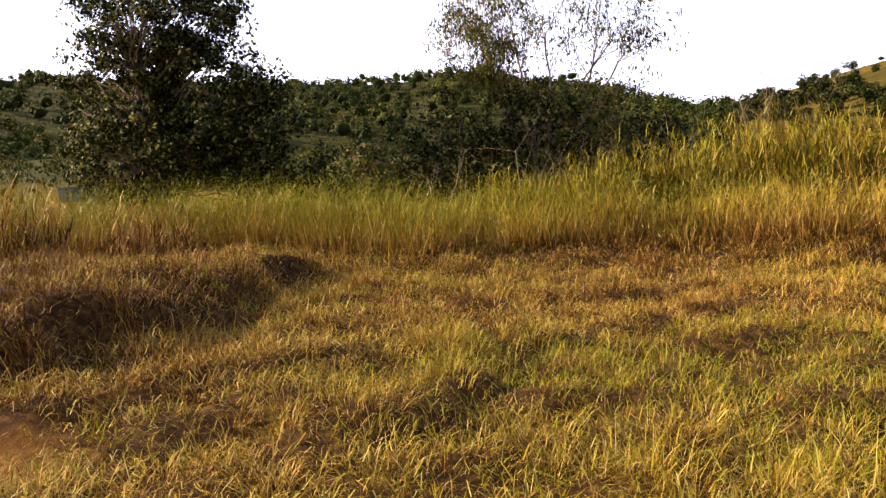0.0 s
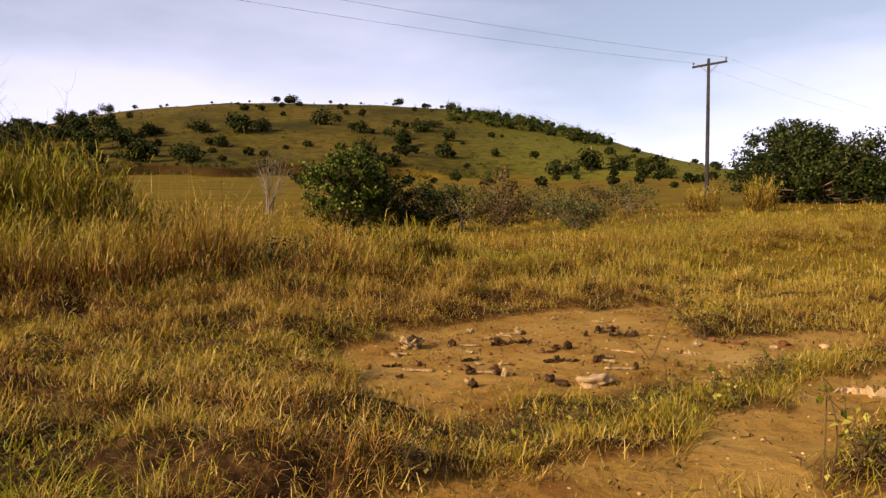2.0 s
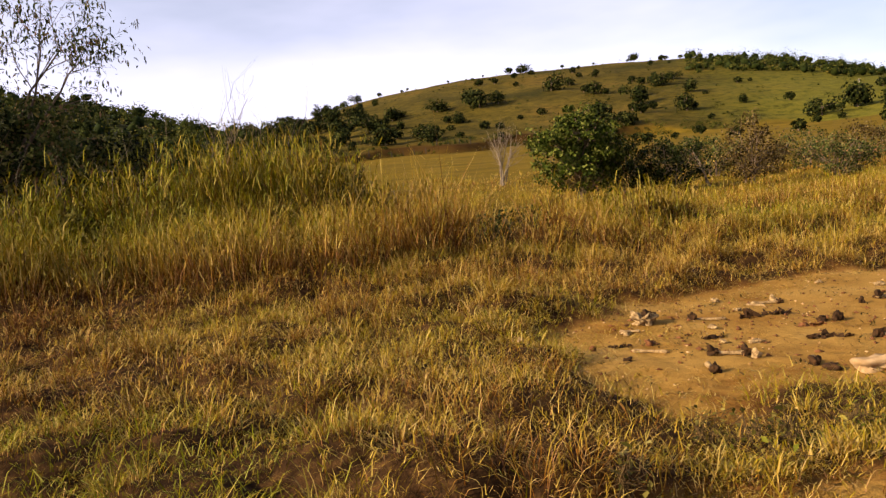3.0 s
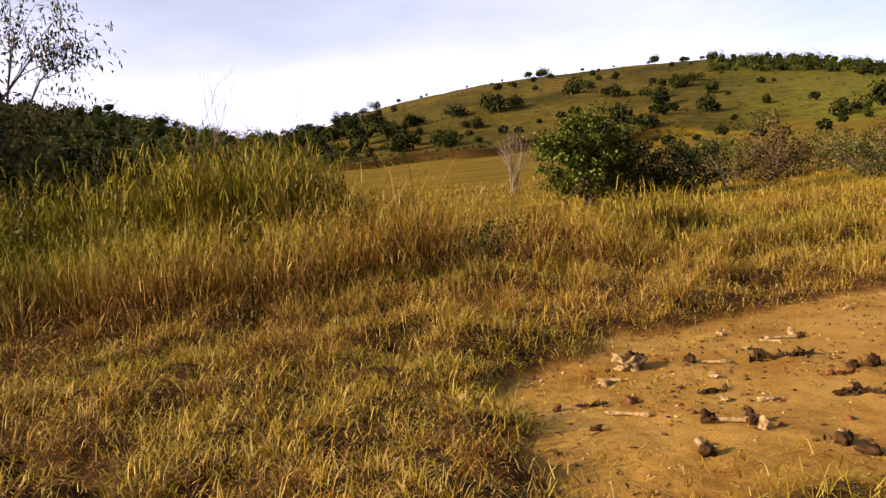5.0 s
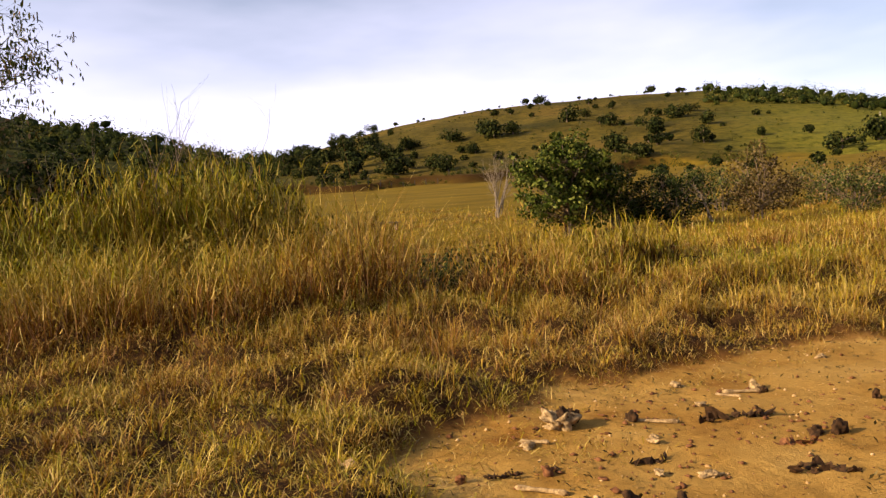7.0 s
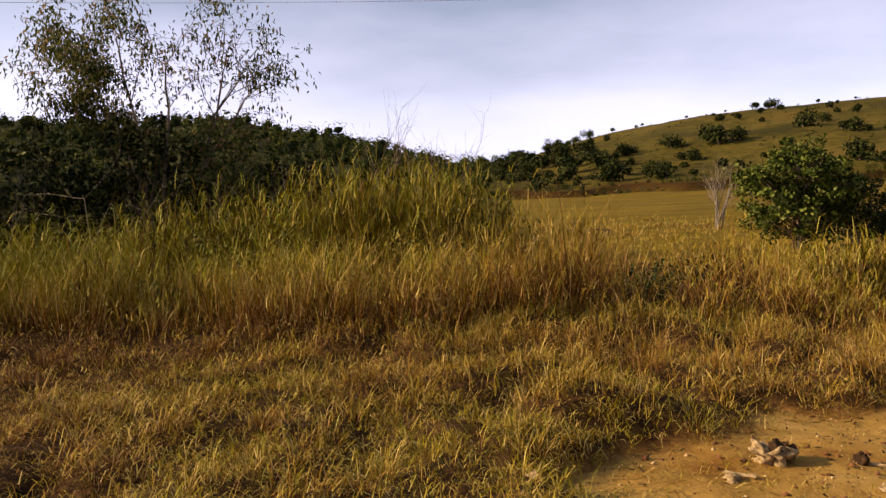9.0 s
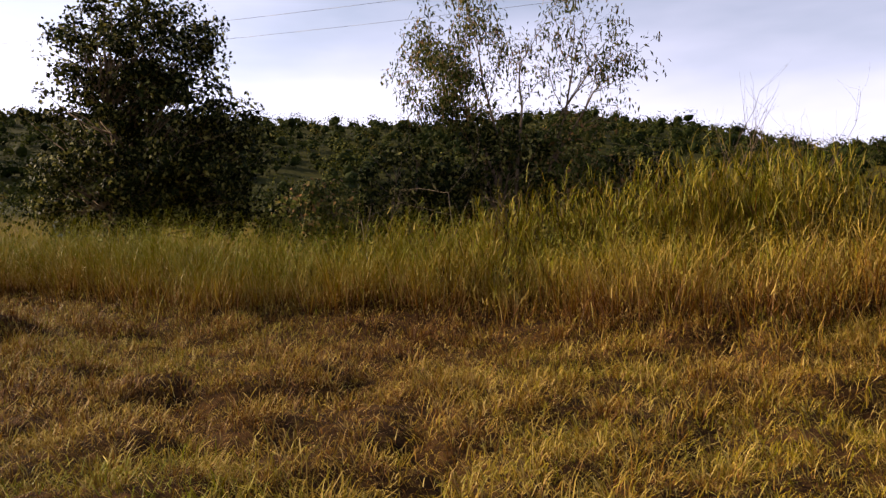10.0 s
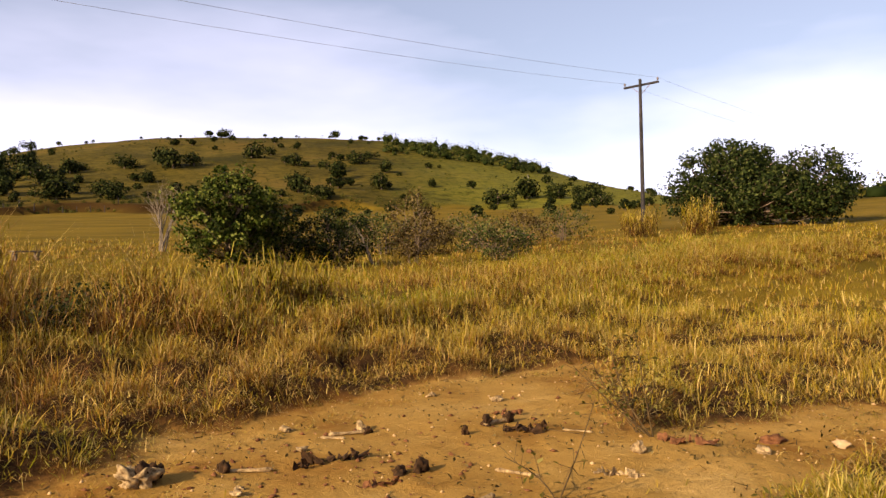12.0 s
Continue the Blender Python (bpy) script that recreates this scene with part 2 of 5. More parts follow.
def vnoise(x, y, seed=0.0):
    """Smooth value noise, 0 to 1, one bump a unit."""
    x, y = np.asarray(x, float), np.asarray(y, float)
    ix, iy = np.floor(x), np.floor(y)
    fx, fy = x - ix, y - iy
    fx, fy = fx * fx * (3 - 2 * fx), fy * fy * (3 - 2 * fy)

    def h(a, b):
        s = np.sin(a * 127.1 + b * 311.7 + seed * 74.7) * 43758.5453
        return s - np.floor(s)
    return (h(ix, iy) * (1 - fx) + h(ix + 1, iy) * fx) * (1 - fy) + (h(ix, iy + 1) * (1 - fx) + h(ix + 1, iy + 1) * fx) * fy


def fnoise(x, y, seed=0.0):
    return 0.55 * vnoise(x, y, seed) + 0.3 * vnoise(x * 2.1, y * 2.1, seed + 3) + 0.15 * vnoise(x * 4.3, y * 4.3, seed + 7)


def polar(x, y):
    return np.hypot(x - CX, y - CY), np.degrees(np.arctan2(-(x - CX), y - CY))


def at(az, r):
    """The plan place at a bearing (degrees left of +y) and a distance."""
    return CX - r * math.sin(radians(az)), CY + r * math.cos(radians(az))


def skyline(az):
    """Elevation of the hills' crest in degrees, by bearing."""
    hill = 3.0 + 5.95 * np.exp(-(np.abs(az + 37.5) / 24.0) ** 3)
    ridge = 8.7 / (1 + np.exp(-(az + 13.3) / 3.6)) + 0.7 * np.exp(-((az - 4) / 3.0) ** 2) - 0.02 * np.clip(az - 30, 0, 90)
    east = 1.0 + 9.0 * smooth((-az - 75) / 16)
    e = np.maximum(np.maximum(hill, ridge), np.where(az < -62, east, 0))
    return e + 0.75 * np.exp(-((az + 13) / 3.2) ** 2)


def woodland(az):
    """1 where the ground carries forest."""
    return np.clip(smooth((az + 17.5) / 4.0) + smooth((-az - 72) / 6), 0, 1)


def mounds(x, y, cell=0.62, seed=1.0):
    """Shaggy cushions of grass, one a cell: height 0 to 1, the way out from the cushion's middle, and how far out."""
    x, y = np.asarray(x, float), np.asarray(y, float)
    ix, iy = np.floor(x / cell), np.floor(y / cell)
    best, ox, oy, od = np.zeros_like(x), np.zeros_like(x), np.zeros_like(x), np.ones_like(x)
    for dx in (-1, 0, 1):
        for dy in (-1, 0, 1):
            a, b = ix + dx, iy + dy
            h = [np.sin(a * 12.9898 + b * 78.233 + seed * k) * 43758.5453 for k in (3.1, 5.7, 9.3)]
            h = [q - np.floor(q) for q in h]
            px, py = x - (a + h[0]) * cell, y - (b + h[1]) * cell
            rad = cell * (0.55 + 0.4 * h[2])
            d = np.hypot(px, py) / rad
            p = np.clip(1 - d * d, 0, 1) ** 0.6 * (0.35 + 0.65 * h[1])
            win = p > best
            best = np.where(win, p, best)
            ox, oy, od = np.where(win, px, ox), np.where(win, py, oy), np.where(win, d, od)
    return best, np.arctan2(oy, ox), np.clip(od, 0, 1)


def hollow(x, y):
    """Bare dark pockets along the front of the tall grass, 0 to 1."""
    d = y - (12.6 - 0.16 * x)
    band = np.exp(-((d - 0.75) / 0.6) ** 2) + np.exp(-((d - 2.4) / 0.7) ** 2)
    return smooth((vnoise(x * 0.85, y * 1.2, 83) - 0.33) * 4.0) * band * smooth((17 - x) / 4)


def bank(x, y):
    """1 on the low overgrown terrace whose edge runs along the clearing."""
    edge = -2.55 + 0.1 * (y - 5) + 1.6 * (fnoise(x * 0.8, y * 0.8, 71) - 0.5)
    return smooth((edge - x) / 0.75) * smooth((y - 3.7) / 0.9) * smooth((11.5 - y) / 2.5)


def H(x, y):
    x, y = np.asarray(x, float), np.asarray(y, float)
    r, az = polar(x, y)
    s = r - 17
    ra = np.minimum(r, 150)
    sa = ra - 17
    z = 0.45 * smooth((y + 0.12 * x - 9.3) / 4) + 0.074 * (sa + np.sqrt(sa * sa + 16)) / 2
    z = z + 0.45 * bank(x, y)
    z = z - 0.12 * np.exp(-(((x + 1.9) / 1.0) ** 2 + ((y - 3.0) / 1.2) ** 2))
    z = z - 0.32 * hollow(x, y)
    z = z + 1.5 * smooth((r - 147 - 5 * np.sin(az * 0.7)) / 2.2) * smooth((-az - 12) / 4) * smooth((az + 50) / 8) * smooth((190 - r) / 30)
    crest = 1.35 + 320 * np.tan(np.radians(skyline(az)))
    t = np.clip((r - 150) / 170, 0, 1)
    z = z + (crest - z) * np.where(r > 150, t * (1.14 - 0.14 * t), 0)
    z = z - np.clip(r - 320, 0, 300) * 0.13
    z = z + (fnoise(x * 0.06, y * 0.06, 2) - 0.5) * 2.2 * smooth((r - 60) / 120)
    g = (1 - dirt(x, y)) * smooth((40 - r) / 15)
    z = z + g * (fnoise(x * 0.85, y * 0.85, 15) - 0.5) * 0.22 * (1 - 0.8 * np.exp(-((y - 3.4) / 0.7) ** 4) * smooth((x - 4.3) / 0.7))
    g = np.clip(g - 1.3 * dirt(x, y, 1.7), 0, 1)
    g = g * (1 - 0.85 * np.exp(-((y - 3.4) / 0.7) ** 4) * smooth((x - 4.3) / 0.7))
    m = g > 0.05
    if np.any(m):
        up = np.zeros_like(x)
        up[m] = mounds(x[m], y[m])[0]
        z = z + g * (0.23 + 0.10 * np.exp(-((y - 8.3) / 1.6) ** 2) * smooth((x - 4) / 3) - 0.14 * smooth((y - 8.5) / 2) * smooth((5 - x) / 2)) * up * (1 - 0.6 * smooth((3.4 - y) / 1.2))
    z = z + (fnoise(x * 1.3, y * 1.3, 5) - 0.5) * 0.07 + (fnoise(x * 5, y * 5, 9) - 0.5) * 0.03
    return z


def h1(x, y):
    return float(H(np.array([x]), np.array([y]))[0])


# tufted islands of grass on the lower track
ISLANDS = ((5.95, 2.85, 0.42, 0.22), (5.05, 1.75, 0.30, 0.22), (5.4, 1.25, 0.36, 0.22), (6.3, 1.55, 0.40, 0.16), (7.15, 1.62, 0.34, 0.16), (9.6, 1.6, 0.9, 0.3), (7.5, 1.1, 0.5, 0.22))


def dirt(x, y, soft=0.28):
    """1 on bare earth, 0 under grass; soft: the width of the ragged edge."""
    x, y = np.asarray(x, float), np.asarray(y, float)
    wob = (fnoise(x * 1.6, y * 1.6, 21) - 0.5) * 0.75
    top = 5.7 + 1.75 * (1 - np.exp(-np.clip(x - 5.6, 0, 30) / 1.1)) - 0.22 * np.clip(x - 11, 0, 30)
    low = 4.1 - 0.5 * smooth((x - 5.2) / 0.8)
    low = np.maximum(low - 0.3 * np.clip(x - 6.6, 0, 12), 3.0)
    up = np.minimum(np.minimum(top - y, y - low), (x - 5.45 - 0.4 * np.clip(y - 4.5, 0, 1.2)) * 1.2)
    strip_top = 2.88 - 0.08 * (x - 5)
    lower = np.minimum(np.minimum(strip_top - y, y - 0.2), (x - 4.1) * 0.9)
    wedge = np.minimum(y - (4.5 - 0.52 * (x - 10.5)), (4.7 + 0.5 * (x - 10.5)) - y)
    d = np.maximum(up, lower)
    d = np.minimum(d, np.where(x > 10.3, -wedge, 9))
    d = np.minimum(d, np.hypot((x - 10.6) / 1.1, (y - 2.45) / 0.6) - 1)
    corner = 0.45 - np.hypot((x + 2.5) / 1.1, (y - 3.0) / 0.7)
    d = np.maximum(d, corner)
    bare = smooth((d + wob) / soft + 0.4)
    for ix, iy, rx, ry in ISLANDS:
        bare = bare * smooth((np.hypot((x - ix) / rx, (y - iy) / ry) - 1 + wob) / (soft * 2.5) + 0.4)
    return bare


# ---- mesh helpers ----
def mesh_ob(name, verts, tris, mat, parent=None, attrs=None, smooth_shade=False):
    """One mesh object from arrays of vertices and triangles."""
    me = bpy.data.meshes.new(name)
    verts, tris = np.asarray(verts, np.float32), np.asarray(tris, np.int32)
    me.vertices.add(len(verts))
    me.vertices.foreach_set("co", verts.ravel())
    me.loops.add(tris.size)
    me.loops.foreach_set("vertex_index", tris.ravel())
    me.polygons.add(len(tris))
    me.polygons.foreach_set("loop_start", np.arange(len(tris), dtype=np.int32) * 3)
    if smooth_shade:
        me.polygons.foreach_set("use_smooth", np.ones(len(tris), dtype=bool))
    for k, v in (attrs or {}).items():
        a = me.attributes.new(k, "FLOAT", "POINT")
        a.data.foreach_set("value", np.asarray(v, np.float32))
    me.update(calc_edges=True)
    me.materials.append(mat)
    ob = new(name, me)
    if parent is not None:
        ob.parent = parent
    return ob


def part(name, bm, mat, parent, label=""):
    me = bpy.data.meshes.new(name)
    bm.to_mesh(me)
    bm.free()
    me.materials.append(mat)
    ob = new(name, me)
    ob.parent = parent
    return tagged(ob, label)


def thing(name, x, y, z=None, rz=0.0, label="", category="", group=""):
    ob = new(name)
    ob.empty_display_size = 0.1
    ob.matrix_basis = pose(x, y, h1(x, y) if z is None else z, 0, 0, rz)
    return tagged(ob, label, category, group)


def tubes(segs, sides=5):
    """Tapered tubes for (p0, p1, r0, r1)."""
    p0 = np.array([s[0] for s in segs], float)
    p1 = np.array([s[1] for s in segs], float)
    r0 = np.array([s[2] for s in segs], float)
    r1 = np.array([s[3] for s in segs], float)
    d = p1 - p0
    d /= np.linalg.norm(d, axis=1, keepdims=True) + 1e-9
    ref = np.where(np.abs(d[:, 2:3]) > 0.9, np.array([[1.0, 0, 0]]), np.array([[0, 0, 1.0]]))
    u = np.cross(d, ref)
    u /= np.linalg.norm(u, axis=1, keepdims=True) + 1e-9
    v = np.cross(d, u)
    n = len(segs)
    verts = np.zeros((n, 2, sides, 3))
    for k in range(sides):
        a = 2 * math.pi * k / sides
        off = u * math.cos(a) + v * math.sin(a)
        verts[:, 0, k] = p0 - d * r0[:, None] * 0.4 + off * r0[:, None]
        verts[:, 1, k] = p1 + d * r1[:, None] * 0.4 + off * r1[:, None]
    base = (np.arange(n) * 2 * sides)[:, None]
    tr = []
    for k in range(sides):
        j = (k + 1) % sides
        tr.append(np.concatenate([base + k, base + j, base + sides + j], 1))
        tr.append(np.concatenate([base + k, base + sides + j, base + sides + k], 1))
    for k in range(1, sides - 1):
        tr.append(np.concatenate([base + sides, base + sides + k, base + sides + k + 1], 1))
    return verts.reshape(-1, 3), np.concatenate(tr, 0)


def leaves(rng, pts, size, aspect=0.5, droop=0.3, fold=0.25):
    """A folded pointed leaf at each point."""
    n = len(pts)
    a = rng.uniform(0, 2 * math.pi, n)
    e = rng.normal(-droop, 0.55, n)
    d = np.stack([np.cos(a) * np.cos(e), np.sin(a) * np.cos(e), np.sin(e)], 1)
    side = np.stack([-np.sin(a), np.cos(a), rng.normal(0, 0.5, n)], 1)
    side /= np.linalg.norm(side, axis=1, keepdims=True)
    up = np.cross(d, side)
    s = size * rng.uniform(0.6, 1.3, n)[:, None]
    mid = pts + d * s * 0.45
    v = np.stack([pts, mid + side * s * aspect * 0.5 + up * s * fold * 0.4, pts + d * s, mid - side * s * aspect * 0.5 + up * s * fold * 0.4], 1)
    b = (np.arange(n) * 4)[:, None]
    t = np.concatenate([np.concatenate([b, b + 1, b + 2], 1), np.concatenate([b, b + 2, b + 3], 1)], 0)
    return v.reshape(-1, 3), t


def leaf_shell(rng, pts, out, size, aspect=0.7, jitter=0.45):
    """Leaves that lie across the given outward directions, as on the outside of a clump."""
    n = len(pts)
    o = out + rng.normal(0, jitter, (n, 3))
    o /= np.linalg.norm(o, axis=1, keepdims=True) + 1e-9
    d = np.cross(o, rng.normal(0, 1, (n, 3)))
    d /= np.linalg.norm(d, axis=1, keepdims=True) + 1e-9
    side = np.cross(o, d)
    s = size * rng.uniform(0.6, 1.3, n)[:, None]
    v = np.stack([pts - d * s * 0.5, pts + side * s * aspect * 0.5 - o * s * 0.08, pts + d * s * 0.5 - o * s * 0.12, pts - side * s * aspect * 0.5 - o * s * 0.08], 1)
    b = (np.arange(n) * 4)[:, None]
    t = np.concatenate([np.concatenate([b, b + 1, b + 2], 1), np.concatenate([b, b + 2, b + 3], 1)], 0)
    return v.reshape(-1, 3), t


def curve_segs(p0, p1, r0, r1, rng, k=4, sag=0.12):
    """A bent limb as a run of segments."""
    p0, p1 = np.array(p0, float), np.array(p1, float)
    ln = np.linalg.norm(p1 - p0)
    b = rng.normal(0, sag, 3) * ln
    pts = [p0 + (p1 - p0) * t + b * math.sin(math.pi * t) for t in np.linspace(0, 1, k + 1)]
    rs = np.linspace(r0, r1, k + 1)
    return [(pts[i], pts[i + 1], rs[i], rs[i + 1]) for i in range(k)]


def leafy_tree(name, x, y, lobes, n_clumps, per_clump, leaf, stems, seed, mat, label, category="tree", clump_r=0.5, trunk_r=0.14, group="", droop=0.3, aspect=0.5, bark=None, base=0.0):
    """A tree or shrub: stems, a limb to every clump, and clumps of leaves that fill uneven lobes (cx, cy, cz, rx, ry, rz)."""
    rng = np.random.default_rng(seed)
    ob = thing(name, x, y, label=label, category=category, group=group)
    vol = np.array([l[3] * l[4] * l[5] for l in lobes])
    cl = []
    for i in rng.choice(len(lobes), n_clumps, p=vol / vol.sum()):
        cx, cy, cz, rx, ry, rz = lobes[i]
        d = rng.normal(0, 1, 3)
        d /= np.linalg.norm(d)
        q = rng.uniform(0.25, 1.0) ** 0.5
        cl.append((cx + d[0] * rx * q, cy + d[1] * ry * q, max(cz + d[2] * rz * q, base + 0.15)))
    cl = np.array(cl)
    top = cl[:, 2].max()
    segs, forks = [], []
    for s in range(stems):
        a = rng.uniform(0, 2 * math.pi)
        sp = 0.25 * (stems > 1)
        f = np.array([math.cos(a) * sp * top * 0.5, math.sin(a) * sp * top * 0.5, top * rng.uniform(0.5, 0.75)])
        b = np.array([math.cos(a) * 0.12 * (stems > 1), math.sin(a) * 0.12 * (stems > 1), -0.1])
        cs = curve_segs(b, f, trunk_r, trunk_r * 0.35, rng, 6, 0.05)
        segs += cs
        forks += [c[1] for c in cs[1:]]
    forks = np.array(forks)
    for c in cl:
        low = forks[forks[:, 2] < c[2] + 0.2]
        low = low if len(low) else forks[:1]
        far = np.linalg.norm(low - c, axis=1)
        f = low[np.argmin(far + 3 * np.clip(low[:, 2] - (c[2] - 0.6 * far), 0, 9))]
        segs += curve_segs(f, c, trunk_r * 0.22, 0.008, rng, 3, 0.08)
    v, t = tubes(segs, 5)
    mesh_ob("trunk", v, t, bark or m_bark, ob, smooth_shade=True)
    cnt = np.maximum(4, (per_clump * rng.uniform(0.5, 1.5, len(cl))).astype(int))
    cen = np.repeat(cl, cnt, 0)
    rad = np.repeat(clump_r * rng.uniform(0.6, 1.4, len(cl)), cnt)
    d = rng.normal(0, 1, (len(cen), 3))
    d /= np.linalg.norm(d, axis=1, keepdims=True)
    pts = cen + d * (rad * rng.uniform(0.1, 1, len(cen)) ** 0.45)[:, None] * np.array([1, 1, 0.75])
    pts[:, 2] = np.maximum(pts[:, 2], 0.05)
    mid = cl.mean(0)
    out = d * 0.7 + (cen - mid) / (np.linalg.norm(cen - mid, axis=1, keepdims=True) + 0.3) * 0.6 + np.array([0, 0, 0.12])
    v, t = leaf_shell(rng, pts, out, leaf, aspect + 0.1, 0.75)
    mesh_ob("crown", v, t, mat, ob)
    return ob


def grow(rng, p, d, length, r, depth, segs, tips, kids=3, bend=0.25, up=0.1, ratio=0.66):
    """A limb that bends, thins and forks; the ends of its twigs go to tips."""
    n = 4
    for i in range(n):
        d = d + rng.normal(0, bend, 3) * 0.5 + np.array([0, 0, up])
        d /= np.linalg.norm(d)
        q = p + d * length / n
        r2 = r * 0.86
        segs.append((p, q, r, r2))
        p, r = q, r2
        if depth == 0:
            tips.append(p)
        elif i >= 1 or depth <= 1:
            for _ in range(kids if i == n - 1 else max(1, kids - 2)):
                nd = d + rng.normal(0, 0.6, 3)
                nd /= np.linalg.norm(nd)
                grow(rng, p, nd, length * ratio * rng.uniform(0.7, 1.1), r * 0.55, depth - 1, segs, tips, kids, bend, up, ratio)


# ---- ground ----
def build_ground():
    az = np.concatenate([np.arange(-100, 50, 0.68), np.arange(50, 260, 5.0)])
    rr = np.concatenate([[0.0], np.geomspace(0.8, 22, 160), np.geomspace(22.8, 138, 46), np.linspace(140, 162, 23), np.geomspace(166, 520, 32), np.geomspace(560, 4000, 12)])
    A, R = np.meshgrid(np.radians(az), rr, indexing="ij")
    X, Y = CX - R * np.sin(A), CY + R * np.cos(A)
    Z = H(X, Y)
    na, nr = A.shape
    idx = np.arange(na * nr).reshape(na, nr)
    nx = np.roll(idx, -1, 0)
    a, b, c, d = idx[:, :-1], nx[:, :-1], nx[:, 1:], idx[:, 1:]
    t = np.concatenate([np.stack([a, c, b], -1).reshape(-1, 3), np.stack([a, d, c], -1).reshape(-1, 3)])
    x, y = X.ravel(), Y.ravel()
    r, azd = polar(x, y)
    edge = (fnoise(x * 0.05, y * 0.05, 31) - 0.5) * 26
    hill = smooth((r - 150 - 5 * np.sin(azd * 0.7)) / 4)
    field = smooth((r - 13) / 6)
    bankm = np.exp(-((r - 149 - 5 * np.sin(azd * 0.7)) / 4.0) ** 2) * smooth(fnoise(x * 0.04, y * 0.04, 12) * 3) * smooth((-azd - 12) / 4) * smooth((azd + 46) / 6)
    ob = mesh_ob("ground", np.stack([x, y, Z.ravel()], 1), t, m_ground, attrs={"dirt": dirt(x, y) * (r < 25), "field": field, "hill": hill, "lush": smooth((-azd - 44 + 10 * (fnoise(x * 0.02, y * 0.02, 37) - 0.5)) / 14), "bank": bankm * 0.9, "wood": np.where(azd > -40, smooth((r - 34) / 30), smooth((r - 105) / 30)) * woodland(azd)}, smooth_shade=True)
    return tagged(ob, "orange bare earth among dry grass rising to hill pasture", "ground", kind="structure")


build_ground()


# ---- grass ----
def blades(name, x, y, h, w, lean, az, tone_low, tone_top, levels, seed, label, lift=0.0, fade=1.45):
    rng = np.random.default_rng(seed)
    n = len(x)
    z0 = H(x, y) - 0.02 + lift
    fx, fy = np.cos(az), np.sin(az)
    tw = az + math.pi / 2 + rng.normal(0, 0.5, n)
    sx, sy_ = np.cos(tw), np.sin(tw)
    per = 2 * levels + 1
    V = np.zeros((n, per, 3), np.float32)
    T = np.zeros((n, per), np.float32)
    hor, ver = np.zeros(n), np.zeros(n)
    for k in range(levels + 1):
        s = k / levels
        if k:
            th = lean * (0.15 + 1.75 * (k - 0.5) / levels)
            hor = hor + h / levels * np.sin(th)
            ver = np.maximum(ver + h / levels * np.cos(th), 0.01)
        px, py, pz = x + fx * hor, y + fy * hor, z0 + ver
        # each blade darkens toward its foot, shade between blades put in the tone
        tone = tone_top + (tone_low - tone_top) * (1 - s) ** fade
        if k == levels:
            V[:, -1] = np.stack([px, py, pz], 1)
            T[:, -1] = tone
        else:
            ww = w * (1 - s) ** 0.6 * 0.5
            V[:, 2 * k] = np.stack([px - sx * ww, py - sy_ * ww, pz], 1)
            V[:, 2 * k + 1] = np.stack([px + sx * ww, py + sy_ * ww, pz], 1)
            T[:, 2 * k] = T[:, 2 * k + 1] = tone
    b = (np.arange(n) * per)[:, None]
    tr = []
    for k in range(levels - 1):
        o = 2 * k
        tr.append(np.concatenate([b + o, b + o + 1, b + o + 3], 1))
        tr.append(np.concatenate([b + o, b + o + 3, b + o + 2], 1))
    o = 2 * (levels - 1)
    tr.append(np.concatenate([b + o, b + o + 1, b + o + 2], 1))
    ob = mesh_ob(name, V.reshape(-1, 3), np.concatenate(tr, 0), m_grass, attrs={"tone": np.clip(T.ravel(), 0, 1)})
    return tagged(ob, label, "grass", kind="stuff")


def edge_y(x):
    """The line along which the tall grass begins."""
    return 12.6 - 0.16 * x + 0.5 * np.sin(x * 0.9) * 0.6


def scatter_tufts(rng, cx, cy, count, radius):
    """Blade feet round tuft centres, with the way and share of the splay of each blade."""
    i = np.repeat(np.arange(len(cx)), count)
    q = np.sqrt(rng.uniform(0, 1, len(i)))
    a = rng.uniform(0, 2 * math.pi, len(i))
    return i, cx[i] + radius[i] * q * np.cos(a), cy[i] + radius[i] * q * np.sin(a), a + rng.normal(0, 0.5, len(i)), q


def thatch(x, y):
    """Flattened dead grass."""
    return np.clip(np.exp(-(((x - 2.6) / 1.2) ** 2 + ((y - 7.0) / 0.8) ** 2)) + np.exp(-(((x - 4.75) / 1.1) ** 2 + ((y - 7.6) / 0.5) ** 2)) + 0.8 * np.exp(-(((x - 5.45) / 0.45) ** 2 + ((y - 8.9) / 0.3) ** 2)) + 0.9 * np.exp(-(((x - 1.0) / 1.6) ** 2 + ((y - 9.6) / 0.8) ** 2)), 0, 1)


def fresh(x, y):
    """Fresher olive grass where the walk begins, 0 to 1."""
    return smooth((4.2 - x) / 1.5) * smooth((x + 1.2) / 1.5) * smooth((6.5 - y) / 2.5)


def lumps(x, y):
    """How rank the short grass grows, 0 to 1: hummocks half a metre wide with pockets between."""
    return 0.45 * fnoise(x * 0.8, y * 0.8, 41) + 0.55 * vnoise(x * 2.3, y * 2.3, 43)


